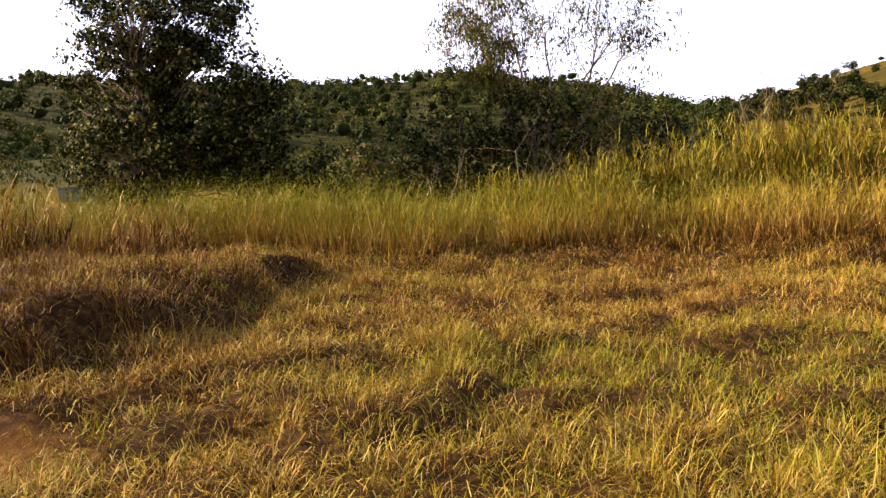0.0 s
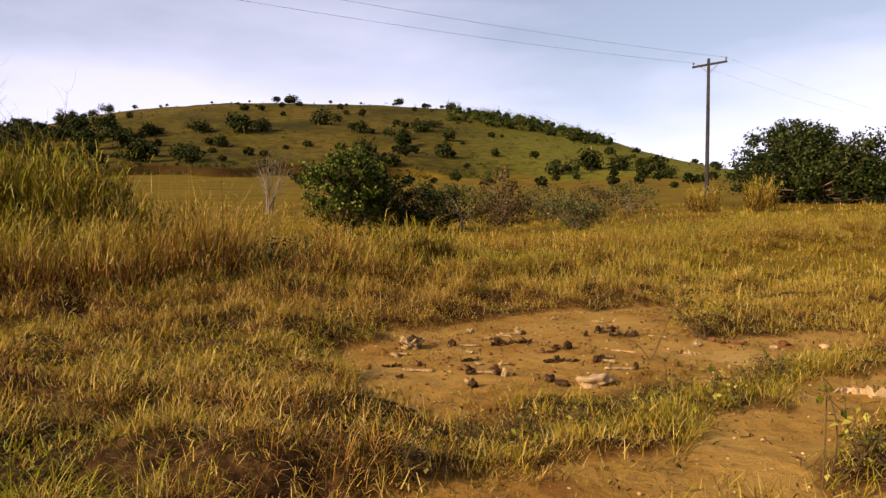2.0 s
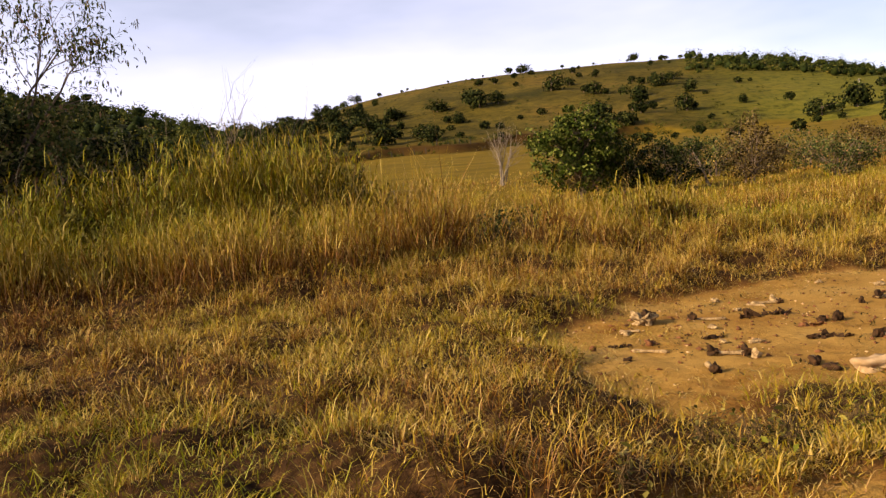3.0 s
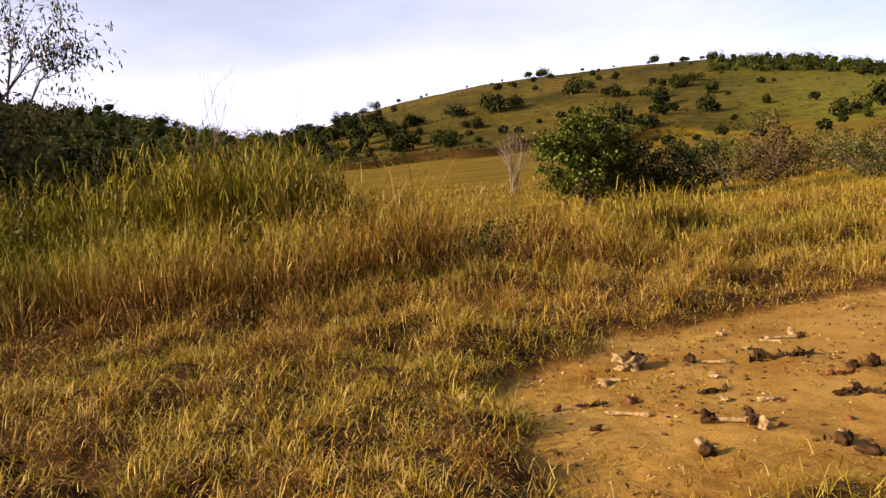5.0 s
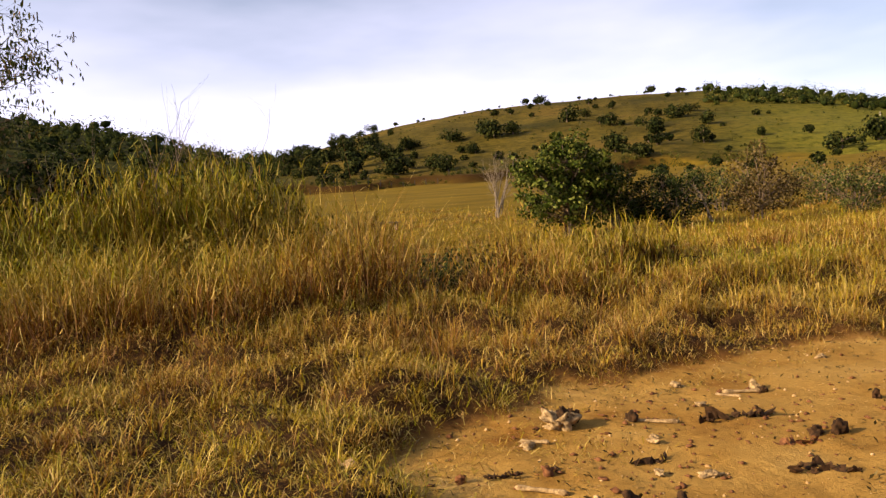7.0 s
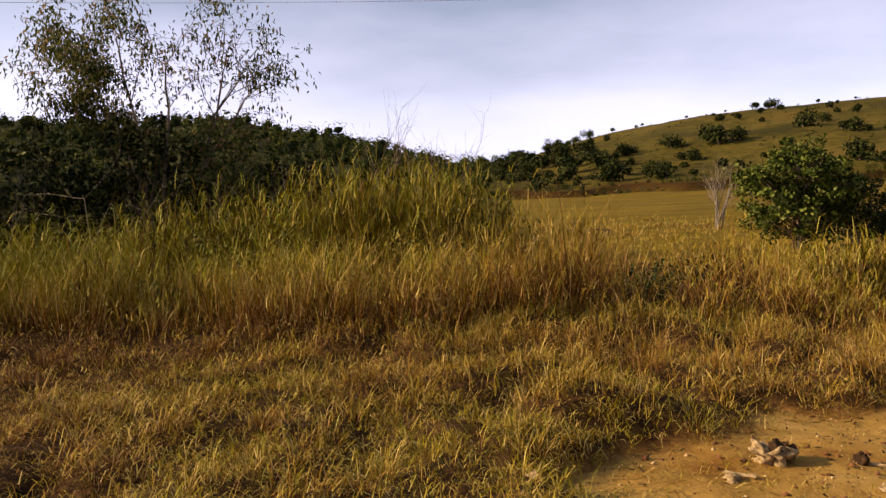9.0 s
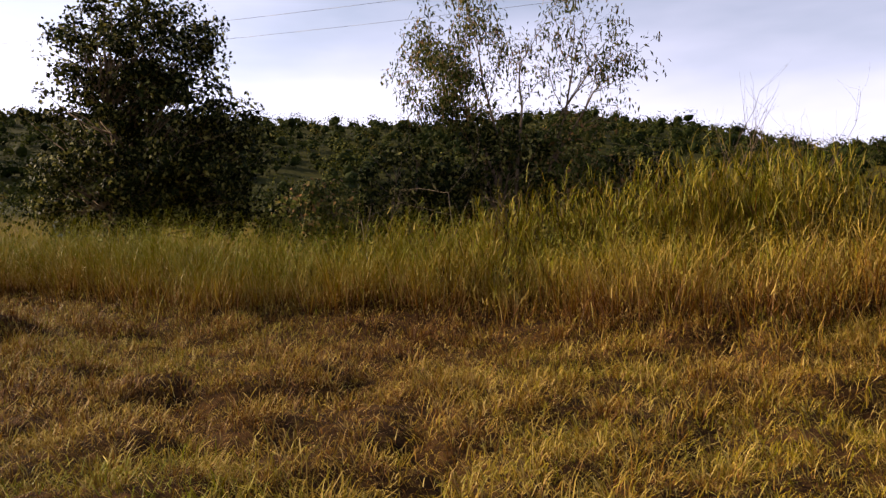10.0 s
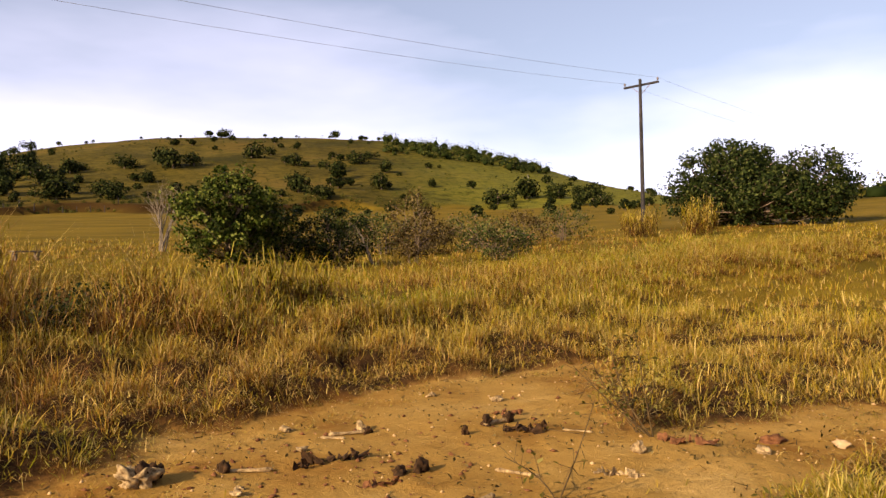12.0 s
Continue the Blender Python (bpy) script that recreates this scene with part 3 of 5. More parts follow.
def arching(rng, bx, by, az, length, w, th0, th1, tone_low, tone_top, levels=5, fade=1.9):
    """Broad blades that bend from th0 at the foot to th1 at the tip."""
    n = len(bx)
    per = 2 * levels + 1
    V, T = np.zeros((n, per, 3)), np.zeros((n, per))
    tw = az + math.pi / 2 + rng.normal(0, 0.35, n)
    hor, ver = np.zeros(n), np.full(n, -0.05)
    for k in range(levels + 1):
        s = k / levels
        if k:
            th = th0 + (th1 - th0) * ((k - 0.5) / levels) ** 1.6
            hor, ver = hor + length / levels * np.sin(th), ver + length / levels * np.cos(th)
        px, py = bx + np.cos(az) * hor, by + np.sin(az) * hor
        # tone runs dark at the foot, where shade is painted in
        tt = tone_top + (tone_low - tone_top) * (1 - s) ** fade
        if k == levels:
            V[:, -1], T[:, -1] = np.stack([px, py, ver], 1), tt
        else:
            ww = w * (0.55 + 0.9 * s) * (1 - s) ** 0.5 * 0.6
            V[:, 2 * k] = np.stack([px - np.cos(tw) * ww, py - np.sin(tw) * ww, ver], 1)
            V[:, 2 * k + 1] = np.stack([px + np.cos(tw) * ww, py + np.sin(tw) * ww, ver], 1)
            T[:, 2 * k] = T[:, 2 * k + 1] = tt
    b = (np.arange(n) * per)[:, None]
    tr = []
    for k in range(levels - 1):
        o = 2 * k
        tr += [np.concatenate([b + o, b + o + 1, b + o + 3], 1), np.concatenate([b + o, b + o + 3, b + o + 2], 1)]
    o = 2 * (levels - 1)
    tr.append(np.concatenate([b + o, b + o + 1, b + o + 2], 1))
    return V.reshape(-1, 3), np.concatenate(tr, 0), np.clip(T.ravel(), 0, 1)


def shag(name, cx, cy, radius, length, tone, count, width, levels, seed, label):
    """Domed clumps of thin blades that rise from a small foot and bend over on all sides."""
    rng = np.random.default_rng(seed)
    i = np.repeat(np.arange(len(cx)), count)
    m = len(i)
    q, a = np.sqrt(rng.uniform(0, 1, m)), rng.uniform(0, 2 * math.pi, m)
    x, y = cx[i] + radius[i] * q * np.cos(a), cy[i] + radius[i] * q * np.sin(a)
    ln = length[i] * rng.uniform(0.35, 1.15, m) * (1.05 - 0.35 * q)
    th0 = np.clip(0.06 + 0.6 * q + rng.normal(0, 0.33, m), 0.02, 1.45)
    th1 = np.clip(th0 + rng.uniform(0.5, 2.3, m), 0.3, 2.8)
    tn = np.clip(tone[i] + rng.normal(0, 0.10, m), 0.02, 0.95)
    # near-black feet stand in for shade in the clump, deeper on the left
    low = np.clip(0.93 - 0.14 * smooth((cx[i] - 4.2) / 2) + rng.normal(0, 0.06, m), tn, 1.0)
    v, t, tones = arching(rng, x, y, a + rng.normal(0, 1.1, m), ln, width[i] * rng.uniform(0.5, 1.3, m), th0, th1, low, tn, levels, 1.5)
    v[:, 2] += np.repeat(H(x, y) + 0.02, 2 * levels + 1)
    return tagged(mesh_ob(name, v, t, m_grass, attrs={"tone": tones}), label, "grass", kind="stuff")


def clump_lawn():
    rng = np.random.default_rng(61)
    n = 5100
    cx, cy = rng.uniform(-8.5, 19, n), rng.uniform(1.0, 13.8, n)
    near = np.hypot(cx - np.clip(cx, 1.5, 8), cy - 4.0)
    keep = (cy < edge_y(cx) - 0.1) & ((cx < 4.6) | (cy > 2.4))
    keep &= rng.uniform(0, 1, n) > dirt(cx, cy, 0.5) * 1.2
    keep &= rng.uniform(0, 1, n) > 0.9 * hollow(cx, cy)
    keep &= rng.uniform(0, 1, n) > 0.45 * thatch(cx, cy)
    keep &= rng.uniform(0, 1, n) < np.clip(1.15 - near * 0.06, 0.4, 1) * (0.3 + 1.0 * mounds(cx, cy)[0])
    cx, cy = cx[keep], cy[keep]
    sx_ = rng.uniform(4.7, 9.6, 190)                     # the ridge of grass between the wheel tracks
    cx, cy = np.concatenate([cx, sx_]), np.concatenate([cy, 3.04 - 0.06 * (sx_ - 5) + rng.normal(0, 0.13, 190)])
    near = np.hypot(cx - np.clip(cx, 1.5, 8), cy - 4.0)
    n = len(cx)
    rank = lumps(cx, cy)
    olive = fresh(cx, cy)
    brown = np.exp(-(((cx + 4) / 2.4) ** 2 + ((cy - 6.4) / 3.2) ** 2))
    strip = np.exp(-((cy - 3.3) / 0.55) ** 4) * smooth((cx - 4.0) / 1.0) * smooth((9.5 - cx) / 1.0)
    edge = dirt(cx, cy, 1.2)
    length = (0.18 + 0.2 * rng.uniform(0, 1, n) ** 2 + 0.17 * rank) * (1 + 0.35 * np.exp(-((cy - 8.8) / 1.7) ** 2) * smooth((cx - 3) / 4)) * (1 - 0.45 * edge)
    length = length * (1 + 0.35 * brown) * (1 - 0.42 * strip) * (1 + 0.12 * olive) * (0.76 + 0.24 * smooth((near - 2.2) / 3.5))
    radius = length * rng.uniform(0.3, 0.75, n)
    green = np.clip(smooth((fnoise(cx * 0.45, cy * 0.45, 51) - 0.36) * 3.2) + 0.8 * strip + 0.55 * smooth((cx - 9.5) / 4) - 0.6 * brown, 0, 1)
    tone = np.clip(0.47 - 0.22 * green - 0.03 * smooth((cx - 9.5) / 4) + rng.normal(0, 0.09, n) + 0.17 * brown + 0.06 * edge + 0.12 * smooth((3.6 - cx) / 2) * smooth((cy - 5.5) / 2) - 0.30 * olive + 0.10 * np.exp(-((edge_y(cx) - cy - 1.6) / 1.4) ** 2) * smooth((11 - cx) / 3), 0.05, 0.85)
    width = rng.uniform(0.0038, 0.006, n) * (1 + 0.07 * near) * (1 + 0.4 * strip) * (1 - 0.3 * smooth((2.6 - cy) / 1.0)) * (1 - 0.25 * olive)
    lab = "shaggy clumps of straw and olive grass over the clearing"
    for mask, levels, per in ((near < 4.0, 3, 84), (near >= 4.0, 2, 64)):
        cnt = (per * (0.45 + 1.6 * length[mask]) * rng.uniform(0.7, 1.3, mask.sum())).astype(int)
        shag("grass_clumps", cx[mask], cy[mask], radius[mask], length[mask], tone[mask], cnt, width[mask], levels, 62 + levels, lab)


def lawn():
    rng = np.random.default_rng(11)
    n = 18000
    cx, cy = rng.uniform(-9, 23, n), rng.uniform(0.85, 14.2, n)
    keep = cy < edge_y(cx) + 0.2 + 0.8 * smooth((cx - 9) / 3)
    dm = dirt(cx, cy, 0.55)
    keep &= rng.uniform(0, 1, n) > dm * 1.02
    keep &= rng.uniform(0, 1, n) > 0.85 * hollow(cx, cy)
    dens = lumps(cx, cy)
    keep &= np.hypot(cx - 7.15, cy - 3.9) > 0.33
    keep &= rng.uniform(0, 1, n) > 0.5 * np.exp(-(((cx + 4) / 2.4) ** 2 + ((cy - 5.6) / 2.6) ** 2))
    keep &= rng.uniform(0, 1, n) < (0.35 + 0.9 * smooth((dens - 0.25) * 2.4)) * (0.4 + 0.9 * mounds(cx, cy)[0])
    keep &= rng.uniform(0, 1, n) > 0.6 * thatch(cx, cy)
    near = np.hypot(cx - np.clip(cx, 1.5, 8), cy - 4.0)
    keep &= rng.uniform(0, 1, n) < np.clip(1.15 - near * 0.085, 0.30, 1)
    cx, cy, dm, dens, near = cx[keep], cy[keep], dm[keep], dens[keep], near[keep]
    n = len(cx)
    pr = mounds(cx, cy)[0]
    size = (0.30 + 0.7 * dens + 0.55 * pr) * rng.uniform(0.6, 1.3, n) * (1 - 0.45 * np.clip(dm * 1.3, 0, 1)) * (1 + 0.15 * smooth((cy - 8) / 4))
    brown = np.exp(-(((cx + 4) / 2.6) ** 2 + ((cy - 6.2) / 3.4) ** 2))
    bushy = mounds(cx, cy, 1.15, 6.0)[0] * smooth((vnoise(cx * 0.9, cy * 0.9, 61) - 0.3) * 3)
    size = size * (0.75 + 0.75 * bushy)
    mott = vnoise(cx * 2.9, cy * 2.9, 63) - 0.5
    size = size * (1 + 0.5 * brown)
    patch = fnoise(cx * 0.45, cy * 0.45, 51)
    green = smooth((patch - 0.36) * 3.2)
    strip = np.exp(-((cy - 3.4) / 0.7) ** 2) * smooth((cx - 3.5) / 2)
    green = np.clip(green + 0.7 * strip + 0.5 * smooth((cx - 9.5) / 4) - 0.5 * brown, 0, 1)
    dead = np.clip(smooth((fnoise(cx * 0.7, cy * 0.7, 57) - 0.55) * 5) * (1 - green) + thatch(cx, cy), 0, 1)
    size = size * (1 - 0.45 * dead) * (1 - 0.72 * strip * smooth((cx - 4.4) / 0.8))
    tone = np.clip(0.44 - 0.24 * green + 0.38 * mott + rng.normal(0, 0.10, n) + 0.22 * brown + 0.08 * dead + 0.06 * thatch(cx, cy) - 0.26 * fresh(cx, cy), 0.05, 0.92)
    i, x, y, az, q = scatter_tufts(rng, cx, cy, rng.integers(9, 16, n), 0.05 + 0.12 * size)
    m = len(i)
    h = (0.12 * size[i] + 0.05) * rng.uniform(0.4, 1.3, m)
    lean = np.clip(0.75 + 0.55 * q + rng.normal(0, 0.6, m) + 0.35 * dead[i], 0.05, 1.75)
    _, out, far = mounds(x, y)
    az = np.where(rng.uniform(0, 1, m) < 0.65, out + rng.normal(0, 0.6, m), az)
    lean = np.clip(lean + 0.65 * far - 0.3, 0.05, 1.9)
    tn = np.clip(tone[i] + rng.normal(0, 0.09, m), 0.02, 0.97)
    # feet near black for the shade under the tufts, less so past x 4.2
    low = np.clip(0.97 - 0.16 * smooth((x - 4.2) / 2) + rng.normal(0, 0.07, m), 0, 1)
    w = rng.uniform(0.003, 0.0062, m) * (1 + 0.07 * near[i]) * (1 - 0.35 * smooth((2.6 - y) / 1.0))
    close = near[i] < 4.2
    for mask, levels, nm in ((close, 3, 1), (~close, 2, 2)):
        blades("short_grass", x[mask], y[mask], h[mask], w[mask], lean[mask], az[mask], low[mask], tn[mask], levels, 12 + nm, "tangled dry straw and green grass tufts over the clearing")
    # dead leaves and bleached stems tangled through the tufts
    m = 235000
    x, y = rng.uniform(-9, 18, m), rng.uniform(0.9, 13.6, m)
    near = np.hypot(x - np.clip(x, 1.5, 8), y - 4.0)
    d2 = lumps(x, y)
    keep = (dirt(x, y, 0.9) < 0.6) & (y < edge_y(x) + 0.8)
    keep &= rng.uniform(0, 1, m) < np.clip(1.1 - near * 0.08, 0.15, 1) * (0.5 + 0.65 * mounds(x, y)[0]) * (1 - 0.4 * thatch(x, y))
    x, y, d2, near = x[keep], y[keep], d2[keep], near[keep]
    m = len(x)
    lift = rng.uniform(0, 1, m) ** 0.8 * (0.03 + 0.19 * d2) * (1 - 0.5 * smooth((x - 4.4) / 0.8) * np.exp(-((y - 3.4) / 0.7) ** 2))
    tn = np.clip(rng.normal(0.50, 0.12, m) - 0.2 * smooth((fnoise(x * 0.45, y * 0.45, 51) - 0.36) * 3.2) + 0.08 * thatch(x, y) - 0.22 * fresh(x, y), 0.1, 0.95)
    blades("straw", x, y, rng.uniform(0.05, 0.20, m), rng.uniform(0.003, 0.0065, m) * (1 + 0.09 * near), rng.uniform(0.7, 2.3, m), rng.uniform(0, 6.28, m), tn, tn, 2, 15, "bleached straw and curled dead leaves tangled in the short grass", lift)
    # the same rough grass goes on behind and beside the path
    m = 17000
    x, y = rng.uniform(-5, 9, m), rng.uniform(-5, 1.3, m)
    keep = dirt(x, y) < 0.4
    x, y = x[keep], y[keep]
    m = len(x)
    tn = np.clip(rng.normal(0.27, 0.12, m), 0.05, 0.9)
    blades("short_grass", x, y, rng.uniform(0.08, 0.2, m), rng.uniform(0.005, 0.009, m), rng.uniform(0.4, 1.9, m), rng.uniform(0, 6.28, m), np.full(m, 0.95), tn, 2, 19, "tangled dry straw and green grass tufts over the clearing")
    # thin dead tufts and loose straw on the bare earth beside the grass
    m = 26000
    x = np.concatenate([rng.normal(6.9, 0.5, m // 24), rng.uniform(4.6, 13.0, m - m // 24)])
    y = np.concatenate([rng.normal(5.8, 0.35, m // 24), rng.uniform(2.4, 8.0, m - m // 24)])
    e = dirt(x, y, 1.5)
    keep = (vnoise(x * 3.1, y * 3.1, 87) > rng.uniform(0.2, 0.85, m)) & ((np.arange(m) < m // 24) | (e < 0.97))
    x, y = x[keep], y[keep]
    m = len(x)
    tn = np.clip(rng.normal(0.55, 0.13, m), 0.2, 0.95)
    blades("loose_straw", x, y, rng.uniform(0.04, 0.24, m), rng.uniform(0.004, 0.008, m), rng.uniform(2.0, 3.4, m), rng.uniform(0, 6.28, m), tn, tn, 3, 16, "thin dead straw lying on the bare earth beside the grass", 0.012)


def tall():
    rng = np.random.default_rng(21)
    n = 12300
    cx = rng.uniform(-19, 34, n)
    depth = rng.exponential(2.3, n)
    cy = edge_y(cx) + depth - 0.6 + rng.normal(0, 0.3, n)
    dens = 0.4 * fnoise(cx * 0.7, cy * 0.7, 81) + 0.7 * mounds(cx, cy, 0.95, 2.0)[0]
    keep = (depth < 8.0) & ~((cx > 12) & (depth > 6.5)) & (rng.uniform(0, 1, n) < 0.04 + 1.5 * smooth((dens - 0.34) * 2.8))
    keep &= rng.uniform(0, 1, n) > 0.92 * hollow(cx, cy)
    keep &= np.hypot((cx - 10.35) / 0.9, (cy - 12.95) / 0.75) > 1
    cx, cy, depth, dens = cx[keep], cy[keep], depth[keep], dens[keep]
    n = len(cx)
    left, right = smooth((8.0 - cx) / 8), smooth((cx - 8.5) / 5)
    rise = smooth(depth / (0.5 + 1.0 * smooth((cx - 8) / 4)))
    size = (0.42 + 0.44 * rise) * (0.12 + 1.55 * dens) * rng.uniform(0.65, 1.3, n) * (1 - 0.52 * right)
    g = fnoise(cx * 0.35, cy * 0.35, 91)
    top = np.clip(0.28 + 0.16 * np.exp(-(((cx - 9.6) / 3.4) ** 2 + ((cy - 12.8) / 2.2) ** 2)) - 0.5 * left ** 0.8 * rise - 0.40 * (g - 0.5) + rng.normal(0, 0.09, n) - 0.10 * right + 0.24 * np.exp(-depth / 0.6) * smooth((6 - cx) / 3), 0.05, 0.9)
    i, x, y, az, q = scatter_tufts(rng, cx, cy, rng.integers(5, 8, n), 0.08 + 0.2 * size)
    m = len(i)
    h = 1.25 * size[i] * rng.uniform(0.5, 1.2, m) + 0.1
    lean = np.clip(0.08 + 0.35 * q + np.abs(rng.normal(0, 0.42, m)) + 0.35 * right[i], 0.02, 1.7)
    tt = np.clip(top[i] + rng.normal(0, 0.08, m), 0.03, 0.95)
    # russet stems run down to near-black feet, shade painted into the tone
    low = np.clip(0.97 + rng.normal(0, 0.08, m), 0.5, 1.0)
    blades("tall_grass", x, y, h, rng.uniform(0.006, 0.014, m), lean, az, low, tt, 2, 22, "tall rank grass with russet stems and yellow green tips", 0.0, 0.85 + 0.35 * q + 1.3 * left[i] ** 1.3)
    m = 88000
    j = rng.integers(0, n, m)
    x, y = cx[j] + rng.normal(0, 0.2, m), cy[j] + rng.normal(0, 0.2, m)
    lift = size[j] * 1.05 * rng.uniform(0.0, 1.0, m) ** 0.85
    # leaves darker the lower they sit, the stand's inner shade in their tone
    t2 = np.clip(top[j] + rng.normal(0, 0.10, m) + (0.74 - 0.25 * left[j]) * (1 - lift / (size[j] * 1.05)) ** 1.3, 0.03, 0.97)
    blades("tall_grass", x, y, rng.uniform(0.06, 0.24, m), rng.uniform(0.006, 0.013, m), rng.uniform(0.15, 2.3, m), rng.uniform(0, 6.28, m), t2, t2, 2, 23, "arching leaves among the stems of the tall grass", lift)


def field_grass():
    rng = np.random.default_rng(31)
    n = 3900
    r = 12 * np.exp(rng.uniform(0, math.log(48 / 12), n))
    a = rng.uniform(-96, -8, n)
    cx, cy = CX - r * np.sin(np.radians(a)), CY + r * np.cos(np.radians(a))
    keep = (cy > edge_y(cx) + 0.5) | ((cx > 15) & (cy > -8))
    keep &= dirt(cx, cy) < 0.3
    cx, cy, r = cx[keep], cy[keep], r[keep]
    n = len(cx)
    dens = fnoise(cx * 0.4, cy * 0.4, 101)
    size = (0.5 + 0.8 * dens) * rng.uniform(0.6, 1.3, n)
    tone = np.clip(0.40 - 0.16 * smooth((cx - 12) / 6) * smooth((18 - cy) / 6) - 0.6 * (fnoise(cx * 0.12, cy * 0.12, 111) - 0.5) + rng.normal(0, 0.08, n), 0.05, 0.9)
    i, x, y, az, q = scatter_tufts(rng, cx, cy, rng.integers(7, 14, n), 0.1 + 0.004 * r + 0.15 * size)
    m = len(i)
    h = 0.32 * size[i] * rng.uniform(0.5, 1.25, m)
    tt = np.clip(tone[i] + rng.normal(0, 0.08, m), 0.02, 0.95)
    blades("field_grass", x, y, h, 0.005 + 0.0006 * r[i], np.clip(0.4 + 0.6 * q + rng.normal(0, 0.4, m), 0.02, 1.7), az, np.clip(tt + 0.4, 0, 1), tt, 2, 32, "dry golden meadow grass on the rising field")


lawn()
clump_lawn()
tall()
field_grass()


def tussock(x, y, height, spread, n, seed, tone, label, w=0.018, group="tussocks along the tall grass"):
    """One clump of stiff stems and broad leaves that arch outwards."""
    rng = np.random.default_rng(seed)
    ob = thing("grass_tussock", x, y, label=label, category="grass", group=group)
    a, rr = rng.uniform(0, 2 * math.pi, n), spread * np.sqrt(rng.uniform(0, 1, n)) * 0.9
    az, tall_ = a + rng.normal(0, 0.6, n), 0.9 * height * rng.uniform(0.3, 1.0, n) ** 0.8 * (1.12 - 0.45 * (rr / spread) ** 2)
    th0 = np.abs(rng.normal(0.08, 0.08, n))
    th1 = th0 + np.abs(rng.normal(0.2, 0.2, n))
    k = max(20, n // 3)
    # stems darken to the foot, painting the clump's inner shade
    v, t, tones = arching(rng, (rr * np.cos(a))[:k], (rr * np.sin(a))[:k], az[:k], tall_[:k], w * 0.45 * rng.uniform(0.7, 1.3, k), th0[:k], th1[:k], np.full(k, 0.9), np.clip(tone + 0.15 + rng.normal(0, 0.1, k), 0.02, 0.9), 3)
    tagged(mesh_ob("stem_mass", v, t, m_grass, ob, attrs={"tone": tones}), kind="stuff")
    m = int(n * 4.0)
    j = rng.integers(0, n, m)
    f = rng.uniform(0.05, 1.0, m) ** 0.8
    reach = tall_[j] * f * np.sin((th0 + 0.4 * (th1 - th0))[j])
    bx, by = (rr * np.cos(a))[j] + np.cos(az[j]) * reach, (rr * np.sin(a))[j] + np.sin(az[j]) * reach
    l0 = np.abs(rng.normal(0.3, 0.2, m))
    # low inner leaves drawn dark at random, painting shade pockets into the clump
    shaded = rng.uniform(0, 1, m) < 0.75 * np.clip(1.08 - tall_[j] * f / (0.8 * height), 0, 1) ** 1.3
    tn = np.clip(np.where(shaded, 0.84, tone) + rng.normal(0, 0.10, m), 0.02, 0.95)
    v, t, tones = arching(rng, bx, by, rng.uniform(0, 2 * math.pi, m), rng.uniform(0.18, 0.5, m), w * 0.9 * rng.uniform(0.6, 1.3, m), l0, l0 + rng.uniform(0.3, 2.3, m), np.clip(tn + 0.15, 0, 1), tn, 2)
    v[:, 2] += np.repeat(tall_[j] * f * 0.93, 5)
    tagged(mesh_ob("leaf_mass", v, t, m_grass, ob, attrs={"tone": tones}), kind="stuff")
    return ob


GREEN_T = "tall yellow green grass tussock with arching blades"
DRY_T = "tall yellowing grass tussock with a bushy top"
for k, (x_, y_, h_) in enumerate(((6.6, 15.9, 2.5), (7.3, 16.4, 2.9), (7.0, 15.5, 2.1), (7.9, 15.9, 2.5), (8.3, 16.5, 2.4), (6.2, 16.8, 2.6), (7.6, 16.9, 2.8))):
    tussock(x_, y_, h_, 0.5, 380, 30 + k, 0.10 + 0.04 * (k % 4), DRY_T, 0.02)
tussock(6.1, 16.4, 2.7, 0.8, 800, 3, 0.22, GREEN_T, 0.02)
tussock(5.2, 16.7, 2.6, 0.7, 650, 4, 0.14, GREEN_T, 0.022)
tussock(4.3, 16.5, 2.4, 0.7, 600, 5, 0.16, GREEN_T, 0.022)
tussock(3.2, 16.8, 2.3, 0.7, 520, 6, 0.12, GREEN_T, 0.022)
tussock(2.3, 16.7, 2.1, 0.6, 420, 7, 0.16, GREEN_T, 0.02)
tussock(0.2, 16.7, 1.6, 0.45, 300, 8, 0.2, GREEN_T)
tussock(1.3, 17.4, 1.6, 0.6, 380, 9, 0.14, GREEN_T)
tussock(9.8, 16.3, 1.5, 0.7, 400, 14, 0.4, DRY_T)
tussock(8.1, 15.1, 1.7, 0.5, 300, 15, 0.26, DRY_T)
tussock(7.4, 15.4, 2.3, 0.45, 300, 16, 0.3, DRY_T)
tussock(42.3, 16.6, 2.3, 0.8, 420, 10, 0.3, "yellow green grass tussock on the bank by the pole", 0.026)
tussock(41.0, 19.2, 1.8, 0.9, 360, 11, 0.3, "dry grass tussock on the bank by the pole", 0.026)
tussock(-5.2, 10.6, 1.3, 0.6, 340, 12, 0.55, DRY_T)
tussock(-6.6, 9.4, 1.4, 0.7, 380, 13, 0.5, DRY_T)

rng_t = np.random.default_rng(44)
for k in range(34):
    x_ = -7 + 21 * (k + rng_t.uniform(0, 1)) / 34
    y_ = 12.6 - 0.16 * x_ + rng_t.uniform(0.3, 3.4)
    if math.hypot(x_ - 10.35, y_ - 12.9) > 1.3:
        tussock(x_, y_, rng_t.uniform(0.75, 1.2), rng_t.uniform(0.3, 0.55), 150, 200 + k, rng_t.uniform(0.16, 0.42), "bushy grass clump standing out of the rank grass", 0.017)

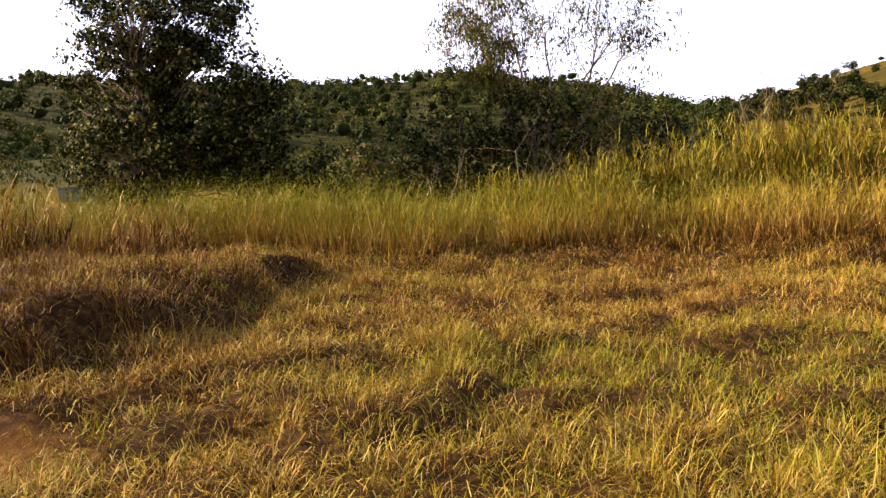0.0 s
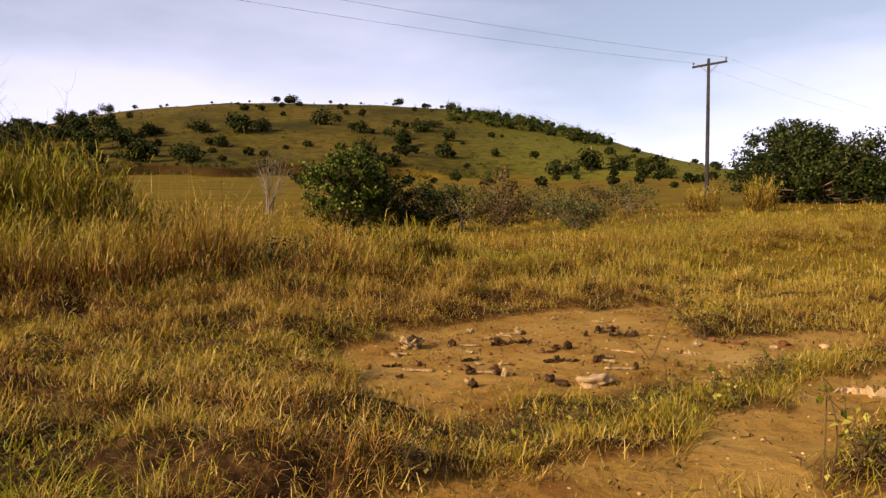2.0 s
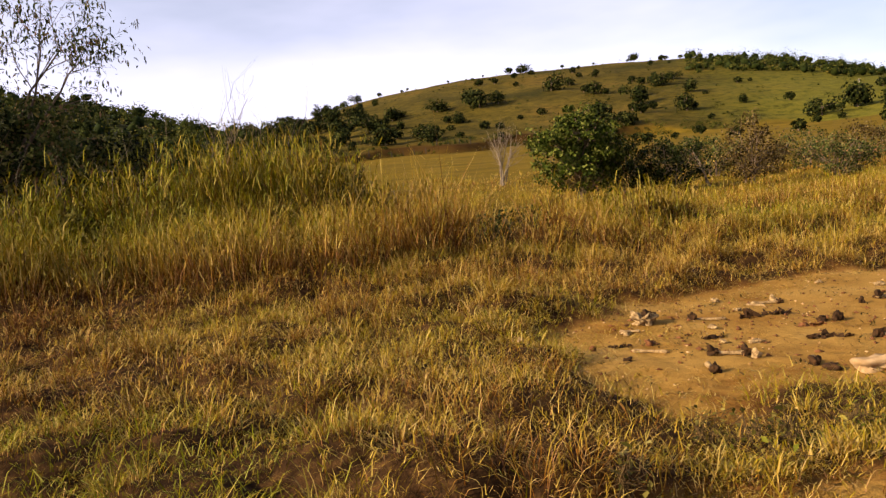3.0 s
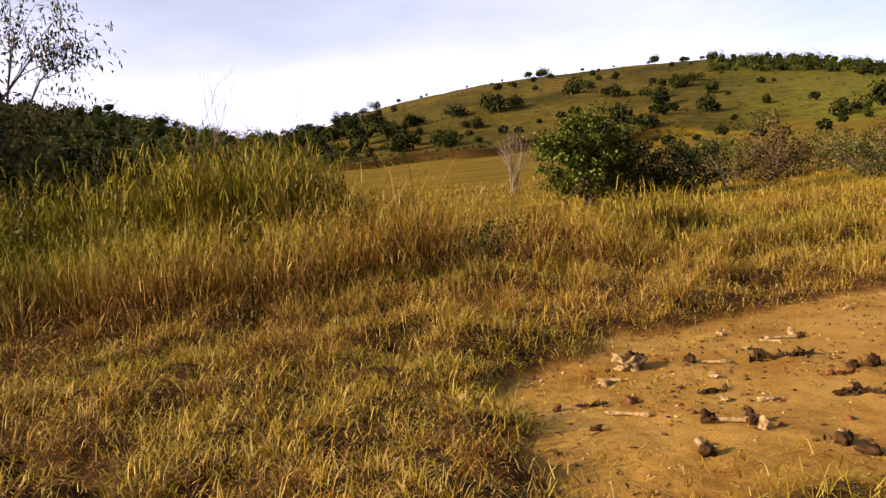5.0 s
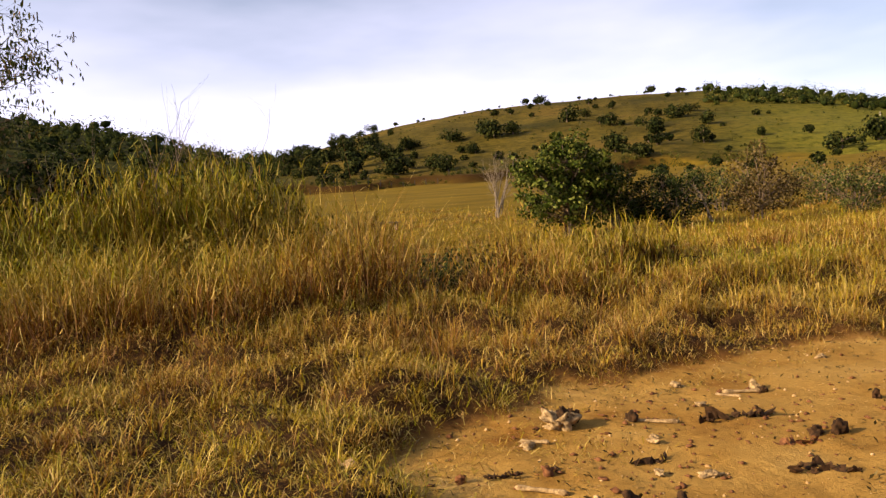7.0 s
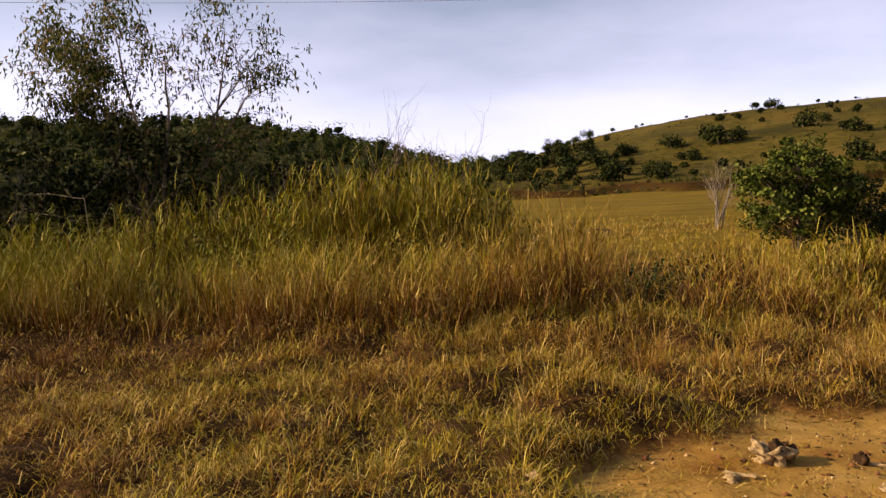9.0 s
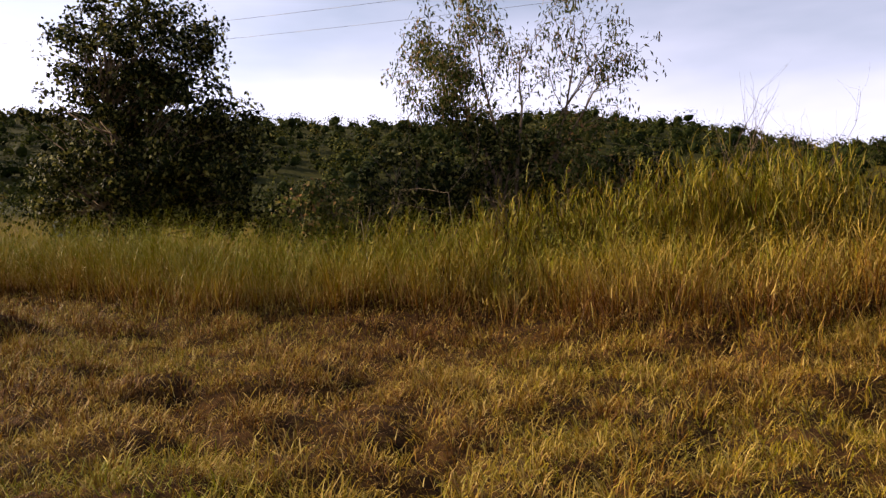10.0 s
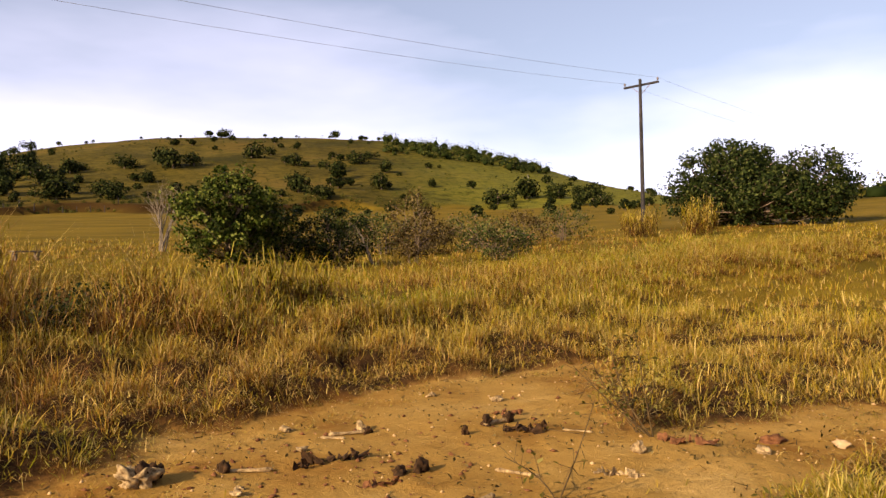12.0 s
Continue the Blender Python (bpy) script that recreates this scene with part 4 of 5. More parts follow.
# ---- trees and shrubs ----
leafy_tree("broadleaf_tree", -10.9, 24.2, [(-0.3, 0, 6.3, 2.7, 2.4, 2.1), (-1.6, 0, 4.2, 2.4, 2.2, 1.6), (1.6, 0, 4.0, 2.4, 2.2, 1.5), (-0.2, -0.3, 2.0, 3.6, 2.6, 1.8), (3.0, -0.4, 2.3, 2.0, 1.9, 2.0), (1.0, 0, 6.6, 2.0, 1.8, 1.3), (-1.5, -0.5, 1.7, 2.0, 1.8, 1.5), (1.5, -0.5, 1.9, 2.2, 1.8, 1.6), (2.6, -0.6, 1.6, 1.8, 1.5, 1.4)],
           520, 84, 0.16, 3, 101, m_leaf_dark, "tall dark green broadleaf tree with leaves down to the ground", clump_r=0.52, trunk_r=0.17)
for k, (bx, by, w, hh) in enumerate([(-3.6, 22.2, 1.5, 2.2), (-1.3, 22.6, 1.7, 3.5), (0.9, 23.0, 1.8, 4.1), (2.9, 23.3, 1.7, 4.0), (4.6, 23.6, 1.4, 2.8), (-5.6, 24.5, 1.3, 1.8)]):
    leafy_tree("shrub", bx, by, [(0, 0, hh * 0.55, w, w * 0.9, hh * 0.5), (0.3, 0.1, hh * 0.35, w * 1.1, w, hh * 0.35)], 95, 68, 0.14, 4, 120 + k, m_leaf_dark if k % 3 else m_leaf_thin,
               "dense dark thicket shrub behind the tall grass", "shrub", clump_r=0.42, trunk_r=0.05, group="thicket below the sparse tree")


def sparse_tree():
    rng = np.random.default_rng(77)
    ob = thing("sparse_tree", 1.4, 22.9, label="sparse multi stemmed tree with thin leaves and hanging pods", category="tree")
    segs, tips = [], []
    for dx, ln in ((-0.42, 2.3), (-0.28, 2.7), (-0.05, 2.7), (0.12, 2.5), (0.33, 2.5), (0.5, 2.3), (-0.5, 1.7), (0.62, 1.9)):
        p = np.array([rng.normal(0, 0.15), rng.normal(0, 0.15), 0.0])
        d = np.array([dx * 0.8, rng.normal(0, 0.12), 1.0])
        d /= np.linalg.norm(d)
        q = p + d * 3.0
        segs += curve_segs(p, q, 0.07, 0.045, rng, 4, 0.03)
        d2 = np.array([dx * 1.1, rng.normal(0, 0.15), 1.0])
        grow(rng, q, d2 / np.linalg.norm(d2), ln, 0.04, 2, segs, tips, 3, 0.22, 0.02, 0.62)
    v, t = tubes(segs, 4)
    mesh_ob("trunk", v, t, m_bark, ob, smooth_shade=True)
    tips = np.array(tips)
    pick = tips[rng.uniform(0, 1, len(tips)) < np.where(tips[:, 0] < -0.3, 0.85, 0.45)]
    pick = np.concatenate([pick, pick[pick[:, 0] < -0.2]])
    pts = np.repeat(pick, 9, 0) + rng.normal(0, 0.17, (len(pick) * 9, 3))
    pts = np.concatenate([pts, np.array([-0.75, 0, 3.5]) + rng.normal(0, 1, (520, 3)) * np.array([0.6, 0.5, 0.8]), np.array([0.5, 0, 3.2]) + rng.normal(0, 1, (200, 3)) * np.array([0.5, 0.5, 0.7])])
    v, t = leaves(rng, pts, 0.15, 0.36, 0.8)
    mesh_ob("crown", v, t, m_leaf_thin, ob)
    pods = tips[rng.uniform(0, 1, len(tips)) < 0.10]
    for p in pods:
        v, t = tubes([(p, p + np.array([rng.normal(0, 0.02), rng.normal(0, 0.02), -rng.uniform(0.14, 0.28)]), 0.016, 0.008)], 4)
        mesh_ob("pod", v, t, m_leaf_dry, ob)
    return ob


sparse_tree()
leafy_tree("green_bush", 17.3, 19.7, [(0.1, 0, 1.9, 1.15, 1.1, 0.85), (-0.75, 0, 1.35, 0.9, 1.0, 0.75), (0.85, 0, 1.45, 0.8, 0.9, 0.75), (0.35, 0.2, 2.7, 0.55, 0.5, 0.35), (-0.35, 0.1, 2.55, 0.4, 0.4, 0.35), (-1.25, 0, 2.0, 0.35, 0.5, 0.4), (1.25, 0, 2.1, 0.4, 0.4, 0.35), (0.0, -0.2, 0.8, 1.4, 1.0, 0.5), (1.55, 0.2, 1.3, 0.6, 0.6, 0.6)], 230, 62, 0.115, 6, 140, m_leaf_green, "rounded green bush with broad leaves in dry grass", "bush", clump_r=0.30, trunk_r=0.05)
leafy_tree("low_shrub", 10.45, 13.25, [(0, 0, 0.22, 0.7, 0.6, 0.3), (0.3, 0, 0.38, 0.45, 0.5, 0.25), (-0.5, 0, 0.2, 0.45, 0.5, 0.25)], 60, 40, 0.075, 1, 145, m_leaf_deep, "low dark leafy shrub among the tall grass", "shrub", clump_r=0.25, trunk_r=0.03)
# shrubs at x 4.6 and 6.2 are added to darken the grass hollows
for k, (x_, y_, q_) in enumerate(((9.3, 12.4, 0.8), (11.5, 13.7, 1.0), (4.6, 13.4, 1.0), (6.2, 12.9, 0.8), (2.2, 14.2, 1.1), (12.8, 12.6, 0.7))):
    leafy_tree("low_shrub", x_, y_, [(0, 0, 0.25 * q_, 0.6 * q_, 0.55 * q_, 0.34 * q_), (0.3, 0.1, 0.4 * q_, 0.4 * q_, 0.4 * q_, 0.3 * q_)], 36, 36, 0.07, 1, 170 + k, m_leaf_deep, "low dark leafy shrub among the tall grass", "shrub", clump_r=0.22, trunk_r=0.02)
leafy_tree("clump_shrub", 7.2, 16.7, [(0, 0, 0.7, 1.0, 0.7, 0.6), (-0.2, 0, 1.2, 0.5, 0.5, 0.5)], 56, 28, 0.10, 1, 147, m_leaf_weed, "olive leafy shrub grown through with tall grass", "shrub", clump_r=0.3, trunk_r=0.03)
leafy_tree("low_shrub", 8.2, 15.8, [(0, 0, 0.75, 0.75, 0.6, 0.75), (-0.3, 0.2, 1.25, 0.45, 0.4, 0.45), (0.6, 0, 0.5, 0.5, 0.5, 0.5)], 64, 30, 0.085, 1, 146, m_leaf_weed, "low dark leafy shrub among the tall grass", "shrub", clump_r=0.28, trunk_r=0.03)
for k, (x_, y_, q_) in enumerate(((6.9, 15.6, 0.7), (5.1, 16.2, 0.6), (3.4, 16.4, 0.6), (8.0, 15.4, 0.6))):
    leafy_tree("clump_shrub", x_, y_, [(0, 0, 0.8 * q_, 0.8 * q_, 0.6, 0.7 * q_), (-0.2, 0, 1.4 * q_, 0.5 * q_, 0.4, 0.5 * q_), (0.5, 0, 1.0 * q_, 0.4 * q_, 0.4, 0.5 * q_)], 60, 34, 0.1, 1, 180 + k, m_leaf_weed, "olive leafy shrub grown through with tall grass", "shrub", clump_r=0.26, trunk_r=0.025)
SHR = "low dark shrub beside the green bush"
leafy_tree("shrub", 19.3, 19.9, [(0, 0, 0.9, 1.3, 1.0, 0.75)], 60, 75, 0.085, 4, 141, m_leaf_deep, SHR, "shrub", clump_r=0.3, trunk_r=0.03)
leafy_tree("shrub", 20.8, 19.3, [(0, 0, 0.95, 1.4, 1.0, 0.8)], 60, 75, 0.085, 4, 142, m_leaf_deep, SHR, "shrub", clump_r=0.3, trunk_r=0.03)
leafy_tree("shrub", 22.5, 17.7, [(0, 0, 1.3, 0.7, 0.7, 1.1), (0.2, 0, 0.7, 1.1, 0.9, 0.6)], 60, 40, 0.09, 5, 143, m_leaf_dry, "half dry brown shrub with thin stems", "shrub", clump_r=0.3, trunk_r=0.025)
leafy_tree("shrub", 24.8, 16.2, [(0, 0, 0.8, 1.5, 1.0, 0.65)], 60, 55, 0.085, 5, 144, m_leaf_thin, "low olive shrub in dry grass", "shrub", clump_r=0.3, trunk_r=0.025)
DRYS = "soft brown half bare shrub in the meadow"
for k, (a_, r_) in enumerate(((-46.5, 29), (-49.5, 31), (-53, 33), (-56.5, 34), (-59.5, 38), (-43.5, 33))):
    bx, by = at(a_, r_)
    leafy_tree("dry_shrub", bx, by, [(0, 0, 0.85, 1.6, 1.4, 0.75)], 46, 46, 0.10, 6, 160 + k, m_leaf_dry if k % 2 else m_leaf_thin, DRYS, "shrub", clump_r=0.36, trunk_r=0.025, group="dry shrubs in the meadow")
leafy_tree("broad_tree", 52.3, 17.3, [(0.2, 1.5, 3.0, 3.2, 3.2, 2.1), (0, 0.9, 3.6, 2.1, 2.1, 1.6), (0, -3.3, 2.3, 2.6, 2.6, 1.8), (0, -0.5, 1.6, 3.2, 5.2, 1.3), (0, 3.4, 1.8, 2.2, 2.0, 1.5), (0, -3.4, 1.2, 2.2, 2.4, 1.1), (0, 1.2, 1.0, 2.8, 3.0, 0.9)], 640, 60, 0.21, 4, 150, m_leaf_deep, "wide dark green tree with a rounded crown beside the pole", clump_r=0.65, trunk_r=0.2)


def bare_tree(name, x, y, height, lean, n, seed, mat, label, r=0.04, depth=2, spread=0.5):
    rng = np.random.default_rng(seed)
    segs, tips = [], []
    for k in range(n):
        d = np.array([lean[0] + rng.normal(0, spread), lean[1] + rng.normal(0, spread), 1.0])
        d /= np.linalg.norm(d)
        grow(rng, np.array([rng.normal(0, 0.08), rng.normal(0, 0.08), -0.05]), d, height * 0.55 * rng.uniform(0.8, 1.1), r, depth, segs, tips, 2, 0.3, 0.08, 0.55)
    v, t = tubes(segs, 5)
    ob = mesh_ob(name, v, t, mat, smooth_shade=True)
    ob.matrix_basis = pose(x, y, h1(x, y))
    return tagged(ob, label, "dead bush")


bare_tree("dead_bush", 22.9, 32.6, 3.9, (0, 0), 8, 5, m_bark_pale, "pale leafless dead bush standing in the meadow", 0.042, 2, 0.24)
bare_tree("dead_tree", -14.8, 20.6, 4.6, (-0.55, 0), 4, 6, m_bark, "leafless brown tree leaning away from the dark tree", 0.05, 2, 0.2)
bare_tree("dead_tree", 9.0, 27.0, 4.6, (0.1, 0), 3, 7, m_bark, "thin leafless sapling rising behind the tall grass", 0.02, 2, 0.2)
bare_tree("dead_sapling", 6.3, 20.8, 5.4, (0.05, 0), 3, 17, m_bark, "thin leafless sapling rising behind the tall grass", 0.026, 2, 0.14)
bare_tree("dead_sapling", 8.6, 22.6, 4.6, (0.05, 0), 3, 18, m_bark, "thin leafless sapling rising behind the tall grass", 0.024, 2, 0.14)
for k, (x_, y_, h_) in enumerate(((0.6, 19.6, 3.4), (2.6, 20.0, 3.2), (4.4, 20.4, 3.6), (-1.6, 19.8, 2.8))):
    bare_tree("dead_sapling", x_, y_, h_, (0.12, 0), 2, 30 + k, m_bark_pale, "thin pale leafless stems before the dark thicket", 0.018, 2, 0.2)
bare_tree("dead_branch", 21.6, 18.4, 1.7, (-0.7, 0.2), 2, 8, m_bark_pale, "bare pale branch sticking out of low shrubs", 0.03, 1, 0.1)

# ---- pole and wires ----
PX, PY = 54.6, 25.4
WIRE = Vector((-0.993, 0.122, 0))


def utility_pole(x, y, z, height, arm):
    ob = thing("utility_pole", x, y, z, label="dark wooden power pole with a crossarm standing in tall grass", category="power pole")
    v, t = tubes([((0, 0, -0.6), (0, 0, height * 0.5), 0.15, 0.13), ((0, 0, height * 0.5), (0, 0, height), 0.13, 0.10)], 12)
    mesh_ob("pole", v, t, m_pole, ob, smooth_shade=True)
    c = Vector((0.122, 0.993, 0))
    bm = bmesh.new()
    bmesh.ops.create_cube(bm, size=1.0)
    bmesh.ops.scale(bm, vec=(0.12, arm, 0.14), verts=bm.verts)
    bmesh.ops.bevel(bm, geom=list(bm.edges), offset=0.012, segments=1, affect="EDGES")
    arm_ob = part("crossarm", bm, m_pole, ob)
    arm_ob.matrix_basis = pose(0.13, 0, height - 0.35, 0, 0, -7)
    for s in (-1, 1):
        v, t = tubes([((0, 0, 0), (0, 0, 0.14), 0.012, 0.012), ((0, 0, 0.10), (0, 0, 0.17), 0.06, 0.075), ((0, 0, 0.18), (0, 0, 0.26), 0.065, 0.04)], 10)
        i = mesh_ob("insulator", v, t, m_glaze, ob, smooth_shade=True)
        i.matrix_basis = Matrix.Translation(c * s * (arm / 2 - 0.08) + Vector((0.13, 0, height - 0.29)))
        v, t = tubes([(c * s * arm * 0.26 + Vector((0.13, 0, height - 0.40)), Vector((0.08, 0, height - 1.0)), 0.018, 0.018)], 6)
        mesh_ob("brace", v, t, m_steel, ob)
    return ob


POLE_H = 9.7
pz = h1(PX, PY)
POLE_H = 13.3 - pz
utility_pole(PX, PY, pz, POLE_H, 2.75)
for s in (-1, 1):
    for span, drop, sign, gauge in ((114.0, 2.3, 1, 0.008), (90.0, 1.6, -1, 0.005)):
        a = Vector((PX + 0.13, PY, pz + POLE_H - 0.05)) + Vector((0.122, 0.993, 0)) * s * 1.29
        segs, last = [], None
        for k in range(41):
            f = k / 40
            p = a + WIRE * sign * span * f
            p.z -= drop * 4 * f * (1 - f)
            if last is not None:
                segs.append((tuple(last), tuple(p), gauge, gauge))
            last = p
        v, t = tubes(segs, 5)
        tagged(mesh_ob("power_line", v, t, m_wire), "thin dark overhead power line sagging from the pole", "cable", "overhead lines")

fx, fy = at(-56.6, 168)
far_pole = thing("far_pole", fx, fy, label="pale concrete pole standing on the hillside", category="pole")
v, t = tubes([((0, 0, -0.5), (0, 0, 5.2), 0.10, 0.07)], 8)
mesh_ob("shaft", v, t, m_concrete, far_pole, smooth_shade=True)
v, t = tubes([((-0.45, 0, 4.9), (0.45, 0, 4.9), 0.05, 0.05)], 6)
mesh_ob("crossarm", v, t, m_concrete, far_pole)

# ---- hill trees, woods, fence ----
def hill_tree(seed, w, h):
    rng = np.random.default_rng(seed)
    ob = new("hill_tree")
    tagged(ob, "small dark green tree on the hill pasture", "tree", "scattered hill trees")
    lobes = [(rng.normal(0, w * 0.14), rng.normal(0, w * 0.14), h * rng.uniform(0.3, 0.55), w * rng.uniform(0.28, 0.38), w * rng.uniform(0.28, 0.38), h * rng.uniform(0.32, 0.44)) for _ in range(5)]
    v, t = tubes(curve_segs((0, 0, -0.4), (0, 0, h * 0.6), 0.16, 0.08, rng, 3, 0.04) + [s for l in lobes for s in curve_segs((0, 0, h * 0.3), l[:3], 0.09, 0.04, rng, 2, 0.05)], 5)
    mesh_ob("trunk", v, t, m_bark, ob)
    pts, outs = [], []
    for l in lobes:
        k = 56 if w < 3 else 125
        d = rng.normal(0, 1, (k, 3))
        d /= np.linalg.norm(d, axis=1, keepdims=True)
        pts.append(np.array(l[:3]) + d * np.array(l[3:]) * rng.uniform(0.45, 1.1, (k, 1)))
        outs.append(d)
    pts = np.concatenate(pts)
    v, t = leaf_shell(rng, pts, np.concatenate(outs) + np.array([0, 0, 0.25]), 0.5, 0.8)
    mesh_ob("crown", v, t, m_hill_leaf, ob)
    return ob


rng_h = np.random.default_rng(5)
KINDS = [hill_tree(300, 4.0, 3.6), hill_tree(301, 5.2, 4.0), hill_tree(302, 2.6, 2.3), hill_tree(303, 6.0, 4.4), hill_tree(304, 3.4, 4.6)]
used = [False] * 5


def plant_hill(az, r, k=None, s=1.0):
    k = int(rng_h.integers(0, 5)) if k is None else k
    x, y = at(az, r)
    s = s * rng_h.uniform(0.5, 1.2)
    m = pose(x, y, h1(x, y) - 0.1, 0, 0, rng_h.uniform(0, 360)) @ Matrix.Diagonal((s, s, s * rng_h.uniform(0.85, 1.1), 1))
    if not used[k]:
        KINDS[k].matrix_basis = m
        used[k] = True
        return
    o = copy_thing(KINDS[k], Matrix.Identity(4))
    o.matrix_basis = m


def slope_range(az, up):
    """How far off the hillside shows at a bearing and an elevation."""
    r = np.linspace(152, 317, 90)
    x, y = CX - r * math.sin(radians(az)), CY + r * math.cos(radians(az))
    rise = np.degrees(np.arctan2(H(x, y) - 1.37, r))
    return float(r[min(int(np.argmax(rise > up)) if (rise > up).any() else 89, 89)])


for az_, k_, s_ in ((-42.4, 0, 1.0), (-42.0, 2, 0.8), (-37.4, 2, 0.9), (-34.7, 1, 1.0), (-34.2, 0, 0.8), (-33.5, 2, 1.2), (-26.0, 2, 0.5), (-39.6, 2, 0.7), (-44.6, 2, 0.9), (-45.6, 2, 0.7), (-23.9, 2, 0.8), (-31.6, 2, 0.6), (-29.0, 2, 0.5), (-47.6, 2, 0.8), (-57.0, 2, 0.8), (-57.8, 2, 0.6)):
    plant_hill(az_, 318, k_, s_)
# the larger trees of the pasture: bearing, elevation of the foot
PASTURE = ((-27.7, 6.7), (-30.5, 6.7), (-32.5, 6.8), (-29.6, 5.6), (-24.6, 6.1), (-22.8, 5.3), (-23.8, 4.3), (-26.4, 4.7), (-27.5, 4.4), (-20.6, 5.0), (-21.6, 6.2), (-20.3, 6.1),
           (-39.6, 6.8), (-42.3, 6.4), (-42.6, 5.8), (-41.4, 4.5), (-39.7, 4.9), (-37.8, 7.6), (-45.0, 7.3), (-46.1, 6.3), (-36.4, 7.4), (-49.5, 5.2), (-45.8, 5.1), (-54.3, 3.8),
           (-56.5, 4.1), (-58.8, 4.1), (-61.2, 3.9), (-60.2, 4.5), (-61.8, 2.2), (-60.4, 1.9), (-18.4, 3.9), (-18.7, 5.4), (-17.1, 5.9), (-15.6, 5.2), (-20.6, 4.6), (-22.2, 5.9), (-25.1, 5.4), (-31.1, 6.6), (-44.2, 7.0))
for k, (az_, up_) in enumerate(PASTURE):
    plant_hill(az_, slope_range(az_, up_), (1, 0, 3, 1, 0)[k % 5], 1.35)
count = 0
while count < 110:                                    # small bushes over the open pasture
    a_, r_ = rng_h.uniform(-66, -17), 318 - 168 * rng_h.uniform(0.02, 1) ** 0.8
    if vnoise(a_ * 0.35, r_ * 0.022, 4) > rng_h.uniform(0.2, 0.9):
        plant_hill(a_, r_, 2, 1.0)
        count += 1
for _ in range(40):                                  # bushes at the foot and in the saddle
    a_ = rng_h.uniform(-24, -14)
    plant_hill(a_, rng_h.uniform(185, 318) - (a_ + 27) * -1.5, None, 1.1)
for _ in range(20):                                  # larger bushes low on the near flank
    plant_hill(rng_h.uniform(-30, -14), rng_h.uniform(158, 215), None, 1.0)
for _ in range(26):
    plant_hill(rng_h.uniform(-68, -34), rng_h.uniform(95, 150), 2, 0.75)


def woods(name, n, az_lo, az_hi, r_lo, r_hi, size, seed, label, everywhere=False, card=0.2, core=False):
    rng = np.random.default_rng(seed)
    a = rng.uniform(az_lo, az_hi, n)
    r = r_lo + (r_hi - r_lo) * rng.uniform(0, 1, n) ** 0.8
    keep = (woodland(a) > rng.uniform(0, 1, n)) | everywhere
    a, r = a[keep], r[keep]
    n = len(a)
    x, y = CX - r * np.sin(np.radians(a)), CY + r * np.cos(np.radians(a))
    z = H(x, y)
    s = size * (0.4 + 1.0 * rng.uniform(0, 1, n) ** 2.2)
    k = 46 if core else 62
    d = rng.normal(0, 1, (n, k, 3))
    d[:, :, 2] = d[:, :, 2] * 0.8 + 0.5
    d /= np.linalg.norm(d, axis=2, keepdims=True)
    c = np.stack([x, y, z + s * rng.uniform(0.3, 0.7, n)], 1)[:, None, :]
    pts = (c + d * s[:, None, None] * rng.uniform(0.6, 1.08, (n, k, 1))).reshape(-1, 3)
    v, t = leaf_shell(rng, pts, d.reshape(-1, 3), size * card * (1.2 if core else 1.0), 0.8, 0.22)
    own = rng.beta(1.2, 1.9, n)
    tone = np.clip(np.repeat(own, k * 4) + np.repeat(rng.normal(0, 0.07, n * k), 4), 0, 1)
    bm = bmesh.new()
    bmesh.ops.create_icosphere(bm, subdivisions=1, radius=1.0)
    cv = np.array([q.co for q in bm.verts])
    ct = np.array([[q.index for q in f.verts] for f in bm.faces])
    bm.free()
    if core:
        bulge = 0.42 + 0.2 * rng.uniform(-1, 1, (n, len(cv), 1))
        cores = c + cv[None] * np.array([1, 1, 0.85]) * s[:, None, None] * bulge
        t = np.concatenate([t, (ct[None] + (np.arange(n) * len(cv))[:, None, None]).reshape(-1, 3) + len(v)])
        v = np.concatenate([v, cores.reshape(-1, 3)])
        # cores take a dark tone for the shade inside the crowns
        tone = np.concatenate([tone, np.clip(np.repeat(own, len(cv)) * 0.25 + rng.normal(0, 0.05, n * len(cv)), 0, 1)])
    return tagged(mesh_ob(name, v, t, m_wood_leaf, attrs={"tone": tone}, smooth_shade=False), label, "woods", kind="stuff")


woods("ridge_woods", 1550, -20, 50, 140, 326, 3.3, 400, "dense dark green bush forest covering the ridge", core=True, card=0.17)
woods("scrub", 320, -14, 48, 46, 120, 1.7, 401, "dark green scrub below the wooded ridge", card=0.15)
woods("near_scrub", 130, -4, 48, 27, 58, 1.25, 406, "tangled dark green scrub behind the broadleaf tree", True, card=0.13)
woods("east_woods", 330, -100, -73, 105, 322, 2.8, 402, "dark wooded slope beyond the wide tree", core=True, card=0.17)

woods("bank_scrub", 240, -50, -14, 145, 155, 0.85, 405, "dark low bushes along the bank at the foot of the hill", True)
woods("hill_scrub", 300, -66, -15, 156, 312, 0.8, 404, "scattered small bushes on the hill pasture", True)
woods("hill_grove", 300, -58, -46, 250, 306, 2.3, 403, "dark grove of small trees below the hill crest", True, card=0.17, core=True)

fence = thing("fence", *at(-26, 148), label="weathered wooden posts of a fence at the foot of the hill", category="fence")
f0 = fence.matrix_basis.translation.copy()
rng_f = np.random.default_rng(9)
for k in range(26):
    x_, y_ = at(-16.5 - 0.85 * k, 147 + 2 * math.sin(k))
    p_ = Vector((x_, y_, h1(x_, y_))) - f0
    v, t = tubes([((p_.x, p_.y, p_.z - 0.3), (p_.x + rng_f.normal(0, 0.08), p_.y, p_.z + rng_f.uniform(0.8, 1.2)), 0.08, 0.06)], 6)
    mesh_ob("post", v, t, m_pole, fence)


